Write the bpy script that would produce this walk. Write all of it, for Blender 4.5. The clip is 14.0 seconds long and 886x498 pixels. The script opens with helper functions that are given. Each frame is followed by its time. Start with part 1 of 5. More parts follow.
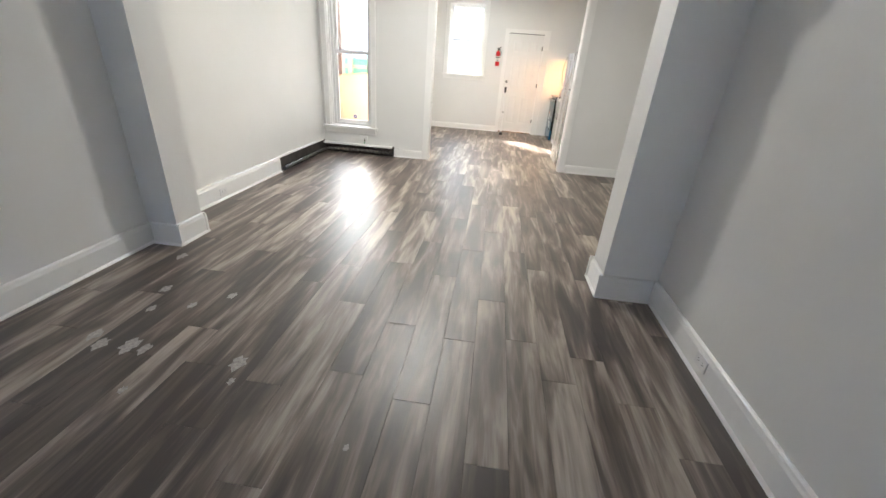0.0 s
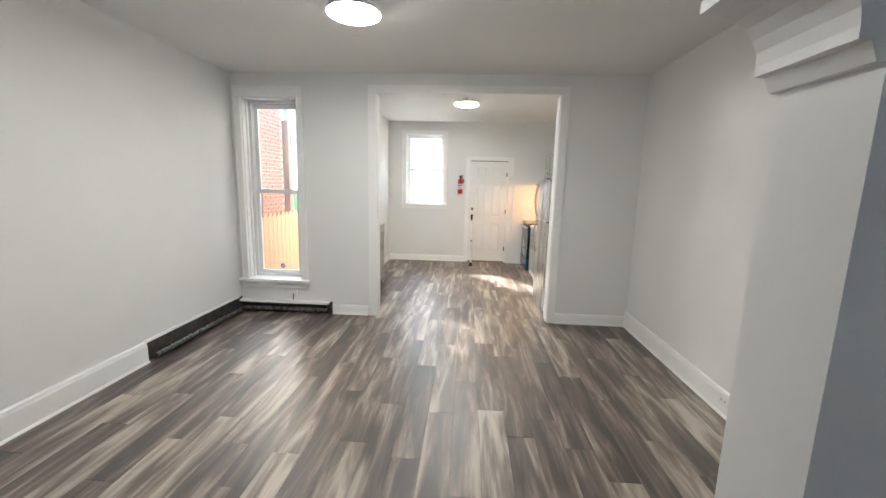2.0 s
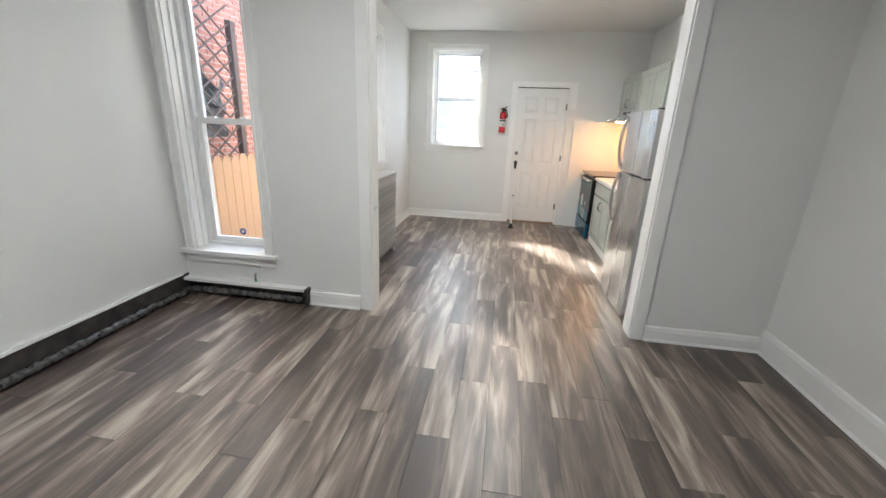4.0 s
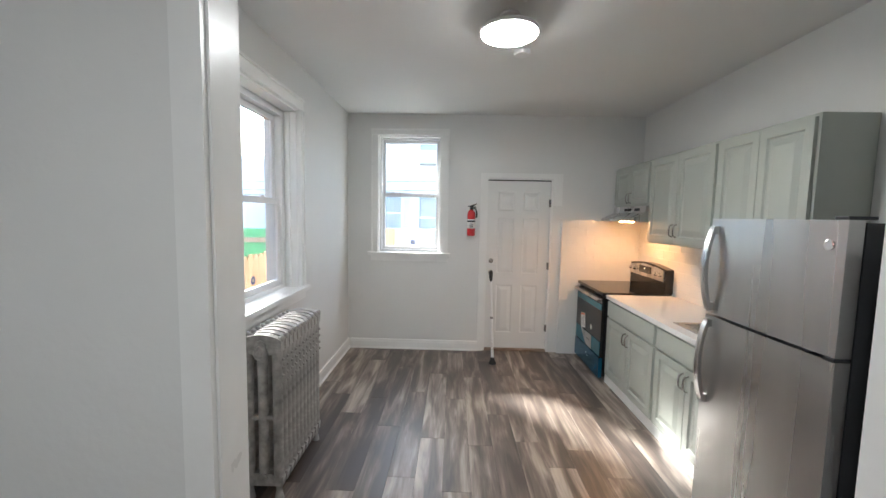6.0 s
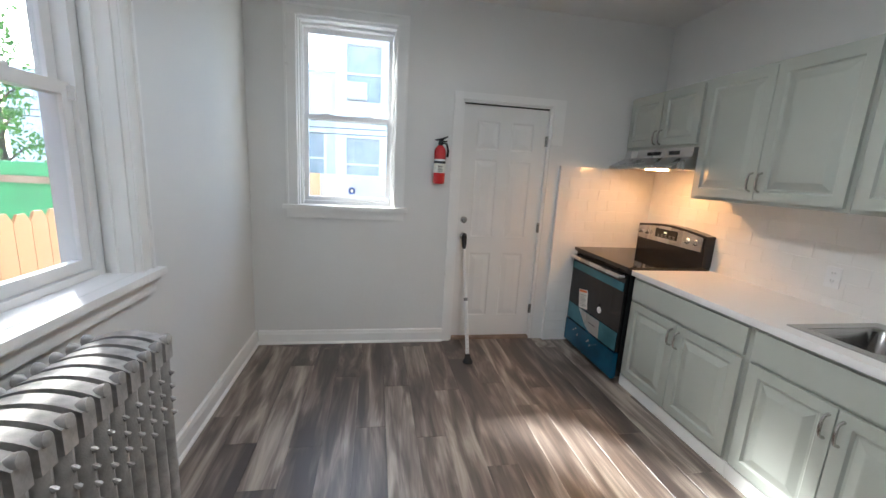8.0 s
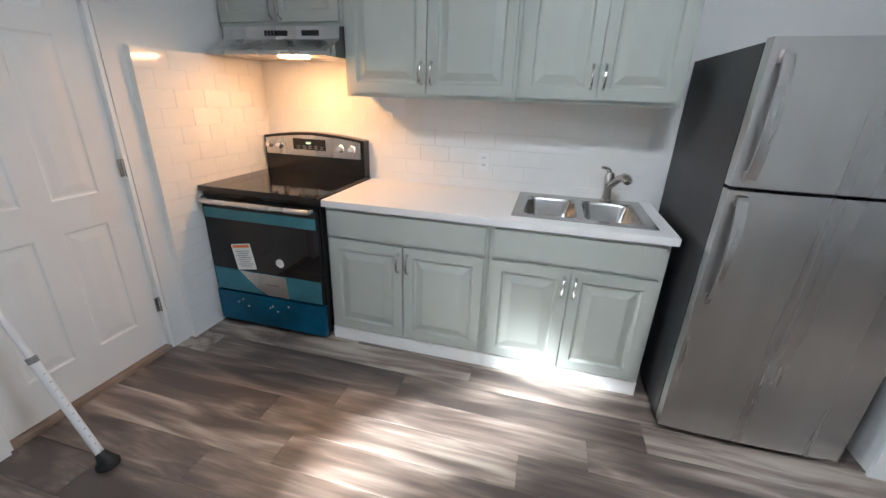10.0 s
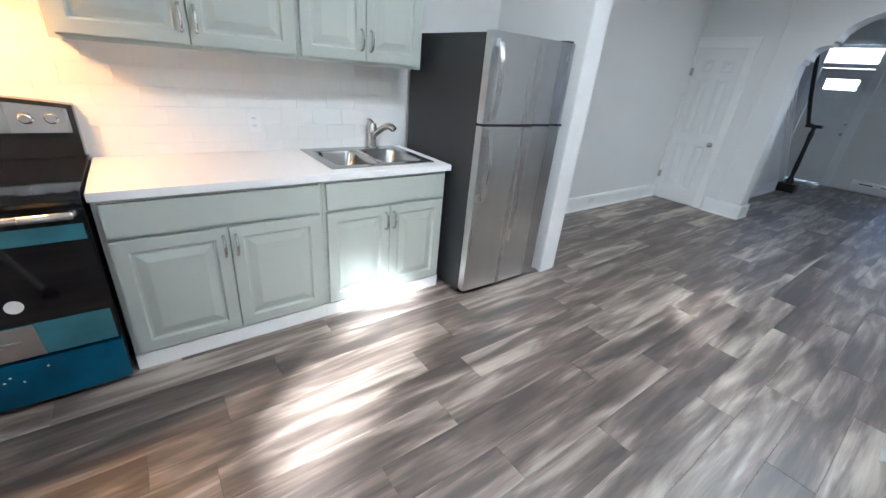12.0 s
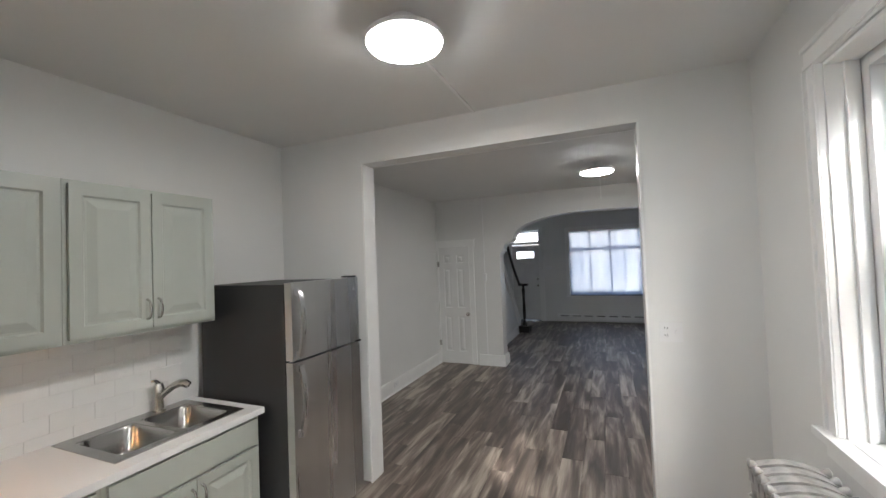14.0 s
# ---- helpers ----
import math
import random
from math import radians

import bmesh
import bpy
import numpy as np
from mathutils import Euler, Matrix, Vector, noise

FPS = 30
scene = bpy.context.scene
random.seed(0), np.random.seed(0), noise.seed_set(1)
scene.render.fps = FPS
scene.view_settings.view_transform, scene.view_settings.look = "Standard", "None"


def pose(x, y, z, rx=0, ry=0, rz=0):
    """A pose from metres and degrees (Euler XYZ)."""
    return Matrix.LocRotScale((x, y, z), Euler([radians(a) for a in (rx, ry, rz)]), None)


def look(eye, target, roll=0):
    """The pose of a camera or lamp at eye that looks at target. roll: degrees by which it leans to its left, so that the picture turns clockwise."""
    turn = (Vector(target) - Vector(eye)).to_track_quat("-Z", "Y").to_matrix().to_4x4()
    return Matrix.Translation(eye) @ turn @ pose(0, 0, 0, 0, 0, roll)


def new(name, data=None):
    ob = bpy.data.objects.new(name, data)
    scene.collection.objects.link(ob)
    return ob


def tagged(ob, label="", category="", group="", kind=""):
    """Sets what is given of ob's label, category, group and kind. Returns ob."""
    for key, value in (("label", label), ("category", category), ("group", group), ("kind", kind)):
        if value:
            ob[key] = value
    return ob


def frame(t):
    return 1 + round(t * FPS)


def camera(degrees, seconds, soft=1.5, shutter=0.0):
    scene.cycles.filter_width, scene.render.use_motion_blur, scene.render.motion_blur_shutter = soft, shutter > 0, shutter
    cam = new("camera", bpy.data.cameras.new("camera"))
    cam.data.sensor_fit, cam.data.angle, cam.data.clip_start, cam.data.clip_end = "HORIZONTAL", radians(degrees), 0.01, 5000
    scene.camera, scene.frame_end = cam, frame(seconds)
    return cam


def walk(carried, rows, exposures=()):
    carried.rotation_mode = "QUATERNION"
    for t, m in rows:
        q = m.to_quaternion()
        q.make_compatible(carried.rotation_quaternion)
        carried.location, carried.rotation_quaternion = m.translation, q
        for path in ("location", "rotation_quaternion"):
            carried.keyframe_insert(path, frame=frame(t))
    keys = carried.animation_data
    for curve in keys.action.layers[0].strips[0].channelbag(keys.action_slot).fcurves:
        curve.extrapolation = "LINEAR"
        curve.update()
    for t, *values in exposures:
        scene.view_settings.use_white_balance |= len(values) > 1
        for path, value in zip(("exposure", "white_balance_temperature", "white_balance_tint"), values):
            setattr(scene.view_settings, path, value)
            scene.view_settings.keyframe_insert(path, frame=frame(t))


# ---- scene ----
cam = camera(97.0, 14.0)
PATH = [
    (0, (-0.044, -0.026, 1.426), (-0.223, 1.773, 0.569), 4.2),
    (0.5, (-0.059, 0.37, 1.411), (-0.25, 2.2, 0.626), 4.3),
    (1, (-0.013, 0.78, 1.46), (-0.213, 2.67, 0.837), 2.5),
    (1.5, (0.061, 1.243, 1.542), (-0.2, 3.19, 1.168), 1.5),
    (2, (0.044, 1.649, 1.606), (-0.071, 3.619, 1.285), 1.4),
    (4.5, (-0.085, 3.818, 1.508), (-0.375, 5.692, 0.873), 2.4),
    (5, (-0.176, 4.283, 1.551), (-0.363, 6.216, 1.072), 1.2),
    (5.5, (-0.226, 4.695, 1.6), (-0.295, 6.674, 1.318), 1.2),
    (6, (-0.329, 5.138, 1.672), (-0.377, 7.13, 1.504), 1.1),
    (6.5, (-0.388, 5.51, 1.691), (-0.529, 7.492, 1.467), 2.8),
    (7, (-0.542, 5.861, 1.621), (-0.842, 7.808, 1.274), 3.9),
    (7.5, (-0.63, 6.256, 1.554), (-0.836, 8.209, 1.178), 3.4),
    (8, (-0.626, 6.581, 1.543), (-0.283, 8.513, 1.155), 3.2),
    (8.5, (-0.7, 6.873, 1.523), (0.459, 8.436, 1.06), 2.8),
    (11, (-0.597, 8.485, 1.462), (1.197, 8.322, 0.592), 2.9),
    (11.5, (-0.677, 8.692, 1.476), (0.979, 8.015, 0.582), 4.6),
    (12, (-0.761, 8.875, 1.465), (0.668, 7.748, 0.636), 5.3),
    (12.5, (-0.716, 8.974, 1.496), (0.457, 7.51, 0.804), 4.5),
    (13, (-0.738, 9.024, 1.572), (0.205, 7.327, 1.093), 2.5),
    (13.5, (-0.802, 9.107, 1.69), (-0.011, 7.282, 1.481), -0.2),
    (14, (-0.807, 9.161, 1.794), (-0.039, 7.315, 1.85), -2.2),
]
walk(cam, [(t, look(eye, target, roll)) for t, eye, target, roll in PATH],
     exposures=[(0.0, 4.4, 6350, 8), (1.0, 4.25, 6350, 8), (2.0, 4.0, 6200, 7), (4.5, 3.72, 5950, 7), (6.0, 3.25, 5850, 7), (7.5, 3.0, 5700, 7), (8.5, 3.12, 5650, 7), (11.0, 3.65, 5100, 6), (11.5, 3.8, 5050, 5), (12.0, 3.85, 5200, 5), (12.5, 3.7, 5550, 7), (13.0, 3.5, 5850, 8), (14.0, 3.15, 6050, 9)])

# ---- world, sun and exposure ----
SUN_EL, SUN_DIR = 37.2, Vector((0.655, -0.755, 0.0))
world = bpy.data.worlds.new("sky")
scene.world = world
world.use_nodes = True
wn = world.node_tree
sky = wn.nodes.new("ShaderNodeTexSky")
sky.sky_type, sky.sun_disc = "NISHITA", False
sky.sun_elevation = radians(SUN_EL)
sky.sun_rotation = math.atan2(-SUN_DIR.x, -SUN_DIR.y)
sky.dust_density = 3.0
bg = wn.nodes["Background"]
bg.inputs[1].default_value = 0.15
wn.links.new(sky.outputs[0], bg.inputs[0])
sun_data = bpy.data.lights.new("sun", "SUN")
sun_data.energy, sun_data.angle, sun_data.color = 2.5, radians(5.0), (1.0, 0.93, 0.82)
sun = new("sun", sun_data)
down = Vector((SUN_DIR.x * math.cos(radians(SUN_EL)), SUN_DIR.y * math.cos(radians(SUN_EL)), -math.sin(radians(SUN_EL))))
sun.matrix_world = look((-20, 30, 25), Vector((-20, 30, 25)) + down)
LAMP = 11.0


# ---- materials ----
def mat(name, col, rough=0.5, metal=0.0, var=0.06, scale=3.0, bump=0.0, bscale=60.0, stretch=(1, 1, 1), spec=0.5, col2=None, coat=0.0, fine=0.0):
    """Principled paint: two scales of colour variation, roughness wear and fine relief."""
    m = bpy.data.materials.new(name)
    m.use_nodes = True
    nt = m.node_tree
    b = nt.nodes["Principled BSDF"]
    b.inputs["Roughness"].default_value = rough
    b.inputs["Metallic"].default_value = metal
    b.inputs["Specular IOR Level"].default_value = spec
    b.inputs["Coat Weight"].default_value = coat
    tc = nt.nodes.new("ShaderNodeTexCoord")
    mp = nt.nodes.new("ShaderNodeMapping")
    mp.inputs["Scale"].default_value = stretch
    nt.links.new(tc.outputs["Object"], mp.inputs[0])
    n1 = nt.nodes.new("ShaderNodeTexNoise")
    n1.inputs["Scale"].default_value, n1.inputs["Detail"].default_value = scale, 6
    nt.links.new(mp.outputs[0], n1.inputs[0])
    ramp = nt.nodes.new("ShaderNodeValToRGB")
    c2 = col2 or tuple(min(1, c * (1 + var)) for c in col)
    c1 = col if col2 else tuple(c * (1 - var) for c in col)
    ramp.color_ramp.elements[0].position, ramp.color_ramp.elements[1].position = 0.3, 0.7
    ramp.color_ramp.elements[0].color, ramp.color_ramp.elements[1].color = (*c1, 1), (*c2, 1)
    nt.links.new(n1.outputs[0], ramp.inputs[0])
    nt.links.new(ramp.outputs[0], b.inputs["Base Color"])
    n2 = nt.nodes.new("ShaderNodeTexNoise")
    n2.inputs["Scale"].default_value, n2.inputs["Detail"].default_value = bscale, 3
    nt.links.new(mp.outputs[0], n2.inputs[0])
    rr = nt.nodes.new("ShaderNodeMapRange")
    rr.inputs["To Min"].default_value, rr.inputs["To Max"].default_value = max(0.03, rough * 0.8), min(1, rough * 1.2)
    nt.links.new(n1.outputs[0], rr.inputs[0])
    nt.links.new(rr.outputs[0], b.inputs["Roughness"])
    if bump:
        bp = nt.nodes.new("ShaderNodeBump")
        bp.inputs["Strength"].default_value, bp.inputs["Distance"].default_value = bump, 0.004
        nt.links.new(n2.outputs[0], bp.inputs["Height"])
        nt.links.new(bp.outputs[0], b.inputs["Normal"])
    return m


def plank_mat():
    """Grey-brown vinyl plank: long smoky streaks, fine grain, a shade of its own for each plank."""
    m = bpy.data.materials.new("vinyl_plank")
    m.use_nodes = True
    nt = m.node_tree
    N, L = nt.nodes.new, nt.links.new
    b = nt.nodes["Principled BSDF"]
    tc, oi = N("ShaderNodeTexCoord"), N("ShaderNodeObjectInfo")
    off = N("ShaderNodeVectorMath")
    off.operation = "MULTIPLY"
    off.inputs[1].default_value = (37.0, 91.0, 53.0)
    cmb = N("ShaderNodeCombineXYZ")
    for k in range(3):
        L(oi.outputs["Random"], cmb.inputs[k])
    L(cmb.outputs[0], off.inputs[0])
    add = N("ShaderNodeVectorMath")
    L(tc.outputs["Object"], add.inputs[0])
    L(off.outputs[0], add.inputs[1])

    def noise_at(stretch, scale, detail, dist=0.0):
        mp = N("ShaderNodeMapping")
        mp.inputs["Scale"].default_value = stretch
        L(add.outputs[0], mp.inputs[0])
        n = N("ShaderNodeTexNoise")
        n.inputs["Scale"].default_value, n.inputs["Detail"].default_value, n.inputs["Distortion"].default_value = scale, detail, dist
        L(mp.outputs[0], n.inputs[0])
        return n
    big = noise_at((1.0, 0.13, 1), 11.0, 3, 0.6)
    mid = noise_at((1.0, 0.07, 1), 32.0, 5, 0.8)
    fine = noise_at((1.0, 0.035, 1), 170.0, 3, 0.3)
    def mul(node, f, sock=0):
        x = N("ShaderNodeMath")
        x.operation = "MULTIPLY"
        L(node.outputs[sock], x.inputs[0])
        x.inputs[1].default_value = f
        return x
    def plus(a, c):
        x = N("ShaderNodeMath")
        L(a.outputs[0], x.inputs[0])
        L(c.outputs[0], x.inputs[1])
        return x
    tot = plus(plus(plus(mul(big, 1.1), mul(mid, 0.34)), mul(fine, 0.14)), mul(oi, 0.24, "Random"))
    ramp = N("ShaderNodeValToRGB")
    e = ramp.color_ramp.elements
    e[0].position, e[0].color = 0.60, (0.062, 0.047, 0.04, 1)
    e[1].position, e[1].color = 1.16, (0.50, 0.435, 0.37, 1)
    for p, c in ((0.76, (0.13, 0.099, 0.081, 1)), (0.9, (0.235, 0.19, 0.157, 1)), (0.98, (0.36, 0.304, 0.252, 1))):
        x = e.new(p)
        x.color = c
    sc = N("ShaderNodeMapRange")
    sc.inputs["From Min"].default_value, sc.inputs["From Max"].default_value = 0.55, 1.32
    ramp_in = tot
    for el, p in zip(ramp.color_ramp.elements, (0.25, 0.45, 0.6, 0.72, 0.92)):
        el.position = p
    L(ramp_in.outputs[0], sc.inputs[0])
    L(sc.outputs[0], ramp.inputs[0])
    L(ramp.outputs[0], b.inputs["Base Color"])
    rr = N("ShaderNodeMapRange")
    rr.inputs["To Min"].default_value, rr.inputs["To Max"].default_value = 0.34, 0.48
    L(mid.outputs[0], rr.inputs[0])
    L(rr.outputs[0], b.inputs["Roughness"])
    bp = N("ShaderNodeBump")
    bp.inputs["Strength"].default_value, bp.inputs["Distance"].default_value = 0.25, 0.0015
    L(fine.outputs[0], bp.inputs["Height"])
    L(bp.outputs[0], b.inputs["Normal"])
    b.inputs["Specular IOR Level"].default_value = 0.95
    return m


def glow(name, col, strength):
    m = bpy.data.materials.new(name)
    m.use_nodes = True
    b = m.node_tree.nodes["Principled BSDF"]
    b.inputs["Base Color"].default_value = (0.9, 0.9, 0.9, 1)
    b.inputs["Emission Color"].default_value = (*col, 1)
    b.inputs["Emission Strength"].default_value = strength
    return m


def glass_mat():
    m = bpy.data.materials.new("window_glass")
    m.use_nodes = True
    nt = m.node_tree
    nt.nodes.remove(nt.nodes["Principled BSDF"])
    tr, gl, mx, lw = (nt.nodes.new("ShaderNode" + k) for k in ("BsdfTransparent", "BsdfGlossy", "MixShader", "LayerWeight"))
    tr.inputs[0].default_value = (0.95, 0.97, 0.96, 1)
    gl.inputs["Roughness"].default_value = 0.02
    pw, ml = nt.nodes.new("ShaderNodeMath"), nt.nodes.new("ShaderNodeMath")
    pw.operation, ml.operation = "POWER", "MULTIPLY_ADD"
    pw.inputs[1].default_value, ml.inputs[1].default_value, ml.inputs[2].default_value = 5.0, 0.6, 0.035
    nt.links.new(lw.outputs["Facing"], pw.inputs[0])
    nt.links.new(pw.outputs[0], ml.inputs[0])
    nt.links.new(ml.outputs[0], mx.inputs[0])
    dust, grime, dm = (nt.nodes.new("ShaderNode" + k) for k in ("BsdfTranslucent", "TexNoise", "MixShader"))
    dust.inputs[0].default_value = (0.85, 0.88, 0.9, 1)
    grime.inputs["Scale"].default_value, grime.inputs["Detail"].default_value = 3.5, 5
    dr = nt.nodes.new("ShaderNodeMapRange")
    dr.inputs["From Min"].default_value, dr.inputs["From Max"].default_value = 0.3, 0.7
    dr.inputs["To Min"].default_value, dr.inputs["To Max"].default_value = 0.006, 0.02
    tcg = nt.nodes.new("ShaderNodeTexCoord")
    nt.links.new(tcg.outputs["Object"], grime.inputs[0])
    nt.links.new(grime.outputs[0], dr.inputs[0])
    nt.links.new(dr.outputs[0], dm.inputs[0])
    nt.links.new(tr.outputs[0], dm.inputs[1])
    nt.links.new(dust.outputs[0], dm.inputs[2])
    nt.links.new(dm.outputs[0], mx.inputs[1])
    nt.links.new(gl.outputs[0], mx.inputs[2])
    nt.links.new(mx.outputs[0], nt.nodes["Material Output"].inputs[0])
    return m


def cloth_mat(name, col, through_share):
    m = bpy.data.materials.new(name)
    m.use_nodes = True
    nt = m.node_tree
    nt.nodes.remove(nt.nodes["Principled BSDF"])
    d, t, x, tp, x2, w = (nt.nodes.new("ShaderNode" + k) for k in ("BsdfDiffuse", "BsdfTranslucent", "MixShader", "BsdfTransparent", "MixShader", "TexNoise"))
    w.inputs["Scale"].default_value = 4.0
    cr = nt.nodes.new("ShaderNodeValToRGB")
    cr.color_ramp.elements[0].color, cr.color_ramp.elements[1].color = (*[c * 0.9 for c in col], 1), (*col, 1)
    nt.links.new(w.outputs[0], cr.inputs[0])
    nt.links.new(cr.outputs[0], d.inputs[0])
    nt.links.new(cr.outputs[0], t.inputs[0])
    x.inputs[0].default_value = through_share
    x2.inputs[0].default_value = 0.1
    nt.links.new(d.outputs[0], x.inputs[1])
    nt.links.new(t.outputs[0], x.inputs[2])
    nt.links.new(x.outputs[0], x2.inputs[1])
    nt.links.new(tp.outputs[0], x2.inputs[2])
    nt.links.new(x2.outputs[0], nt.nodes["Material Output"].inputs[0])
    return m


WALL = mat("wall_paint", (0.77, 0.77, 0.755), 0.42, var=0.02, scale=1.6, bump=0.22, bscale=35)
CEIL = mat("ceiling_paint", (0.77, 0.77, 0.755), 0.6, var=0.02, scale=1.2, bump=0.15, bscale=25)
TRIM = mat("trim_paint", (0.86, 0.86, 0.845), 0.3, var=0.025, scale=5, bump=0.3, bscale=22)
DOORP = mat("door_paint", (0.8, 0.8, 0.785), 0.33, var=0.02, scale=4, bump=0.12, bscale=90)
VINYL = mat("vinyl_white", (0.8, 0.8, 0.8), 0.3, var=0.02)
PLANK = plank_mat()
SUBFLOOR = mat("joint_dark", (0.03, 0.025, 0.022), 0.8)
SAGE = mat("sage_cabinet", (0.42, 0.445, 0.405), 0.36, var=0.025, scale=3, bump=0.05, bscale=120)
COUNTER = mat("white_laminate", (0.77, 0.765, 0.76), 0.35, var=0.004, scale=0.8)
TILE = mat("white_tile", (0.82, 0.81, 0.79), 0.12, var=0.02, scale=6)
GROUT = mat("grout", (0.83, 0.82, 0.8), 0.8, var=0.03, scale=40, bump=0.1)
STEEL = mat("brushed_steel", (0.6, 0.595, 0.585), 0.28, 1.0, var=0.05, scale=6, bump=0.025, bscale=300, stretch=(1, 1, 0.04))
brushed = STEEL.node_tree
brushed_bsdf = brushed.nodes["Principled BSDF"]
brushed_bsdf.inputs["Anisotropic"].default_value = 0.5
grain_dir = brushed.nodes.new("ShaderNodeTangent")
grain_dir.direction_type, grain_dir.axis = "RADIAL", "Z"
brushed.links.new(grain_dir.outputs[0], brushed_bsdf.inputs["Tangent"])
SINKST = mat("sink_steel", (0.42, 0.42, 0.41), 0.24, 1.0, var=0.06, scale=9, bump=0.05, bscale=200)
NICKEL = mat("satin_nickel", (0.55, 0.54, 0.52), 0.25, 1.0, var=0.05)
CHROME = mat("chrome", (0.75, 0.75, 0.75), 0.1, 1.0, var=0.02)
GREYBODY = mat("charcoal_side", (0.03, 0.031, 0.034), 0.45, 0.0, var=0.08, scale=60, bump=0.2, bscale=400)
BLACK = mat("black_enamel", (0.012, 0.012, 0.013), 0.16, var=0.1)
BLACKGL = mat("black_glass", (0.006, 0.006, 0.007), 0.06, var=0.05)
RUBBER = mat("black_rubber", (0.015, 0.015, 0.016), 0.6, var=0.1)
FILM = mat("blue_film", (0.009, 0.10, 0.19), 0.2, 0.35, var=0.25, scale=5, bump=0.25, bscale=16)
FILML = mat("blue_film_pale", (0.07, 0.23, 0.29), 0.18, 0.4, var=0.2, scale=5, bump=0.2, bscale=16)
PAPER = mat("paper_label", (0.78, 0.77, 0.74), 0.7, var=0.03)
INK = mat("grey_ink", (0.25, 0.25, 0.25), 0.7)
ORANGE = mat("orange_ink", (0.75, 0.2, 0.06), 0.6)
GREEN_LED = glow("green_display", (0.1, 0.9, 0.3), 0.05)
RED = mat("red_enamel", (0.55, 0.02, 0.025), 0.25, var=0.06, coat=0.3)
SILVERP = mat("silver_radiator_paint", (0.28, 0.272, 0.26), 0.4, 0.25, scale=22, bump=0.5, bscale=55, col2=(0.56, 0.545, 0.525))
TAR = mat("tarred_pipe_wrap", (0.01, 0.01, 0.01), 0.2, 0.25, var=0.5, scale=28, bump=1.0, bscale=36, col2=(0.17, 0.165, 0.16))
CHASEBLK = mat("chase_black", (0.02, 0.019, 0.018), 0.75, scale=12, bump=0.6, bscale=30, col2=(0.07, 0.06, 0.055))
BLKWOOD = mat("black_stained_wood", (0.014, 0.012, 0.011), 0.3, var=0.2, scale=20)
FENCE = mat("cedar_fence", (0.50, 0.27, 0.125), 0.75, scale=5, bump=0.4, bscale=60, stretch=(1, 1, 0.12), col2=(0.60, 0.37, 0.21))
OLDWOOD = mat("weathered_wood", (0.20, 0.14, 0.10), 0.85, scale=8, bump=0.4, stretch=(1, 1, 0.1), col2=(0.34, 0.26, 0.2))
BRICK = mat("red_brick", (0.30, 0.10, 0.07), 0.85, scale=9, bump=0.6, bscale=50, col2=(0.46, 0.19, 0.13))
MORTAR = mat("mortar", (0.46, 0.43, 0.4), 0.9, var=0.12, scale=12, bump=0.4)
RUST = mat("rusty_iron", (0.05, 0.03, 0.025), 0.7, 0.2, scale=20, bump=0.4, col2=(0.11, 0.06, 0.045))
GREENF = mat("green_board", (0.07, 0.30, 0.13), 0.7, var=0.12, scale=3, bump=0.2)
CONC = mat("yard_concrete", (0.36, 0.35, 0.33), 0.9, scale=2, bump=0.5, bscale=30, var=0.15)
STUCCO = mat("pale_stucco", (0.52, 0.54, 0.56), 0.85, scale=1.5, bump=0.3, bscale=40, var=0.06)
STUCCO2 = mat("white_siding", (0.62, 0.63, 0.64), 0.7, scale=2, var=0.04)
FARGLASS = mat("far_window_glass", (0.30, 0.33, 0.37), 0.2, var=0.2)
LEAF = mat("leaf_green", (0.07, 0.16, 0.03), 0.6, scale=6, col2=(0.14, 0.26, 0.05))
BARK = mat("bark", (0.09, 0.065, 0.05), 0.9, scale=20, bump=0.6)
STICKER = mat("blue_sticker", (0.03, 0.08, 0.36), 0.4)
GLASS = glass_mat()
SHEER = cloth_mat("sheer_shade", (0.33, 0.32, 0.37), 0.75)
LAMPGLOW = glow("lamp_diffuser", (1.0, 0.95, 0.88), LAMP)
HOODGLOW = glow("hood_bulb", (1.0, 0.46, 0.15), 22.0)
TRASH = mat("dark_plastic_sheet", (0.03, 0.035, 0.045), 0.3, var=0.4, scale=10, bump=0.8, bscale=14)


# ---- mesh helpers ----
JOINED = {"feet", "markings", "film_scraps", "switches", "foot", "print", "slots", "holes", "rails_and_posts", "posts", "grille", "bars", "paint_spots", "plug_and_pipe"}


def finish(name, bm, mats, m=None, parent=None, bevel=0.0, smooth=False, seg=2):
    if bevel:
        bmesh.ops.bevel(bm, geom=[e for e in bm.edges if len(e.link_faces) == 2 and e.calc_face_angle(0) > 0.6], offset=bevel, segments=seg, affect="EDGES", profile=0.5, clamp_overlap=True)
    bmesh.ops.recalc_face_normals(bm, faces=bm.faces)
    me = bpy.data.meshes.new(name)
    bm.to_mesh(me)
    bm.free()
    for x in mats if isinstance(mats, (list, tuple)) else [mats]:
        me.materials.append(x)
    if smooth:
        for p in me.polygons:
            p.use_smooth = True
        me.set_sharp_from_angle(angle=radians(40))
    ob = new(name, me)
    if name in JOINED:
        ob["kind"] = "stuff"
    if parent:
        ob.parent = parent
    if m is not None:
        ob.matrix_basis = m
    return ob


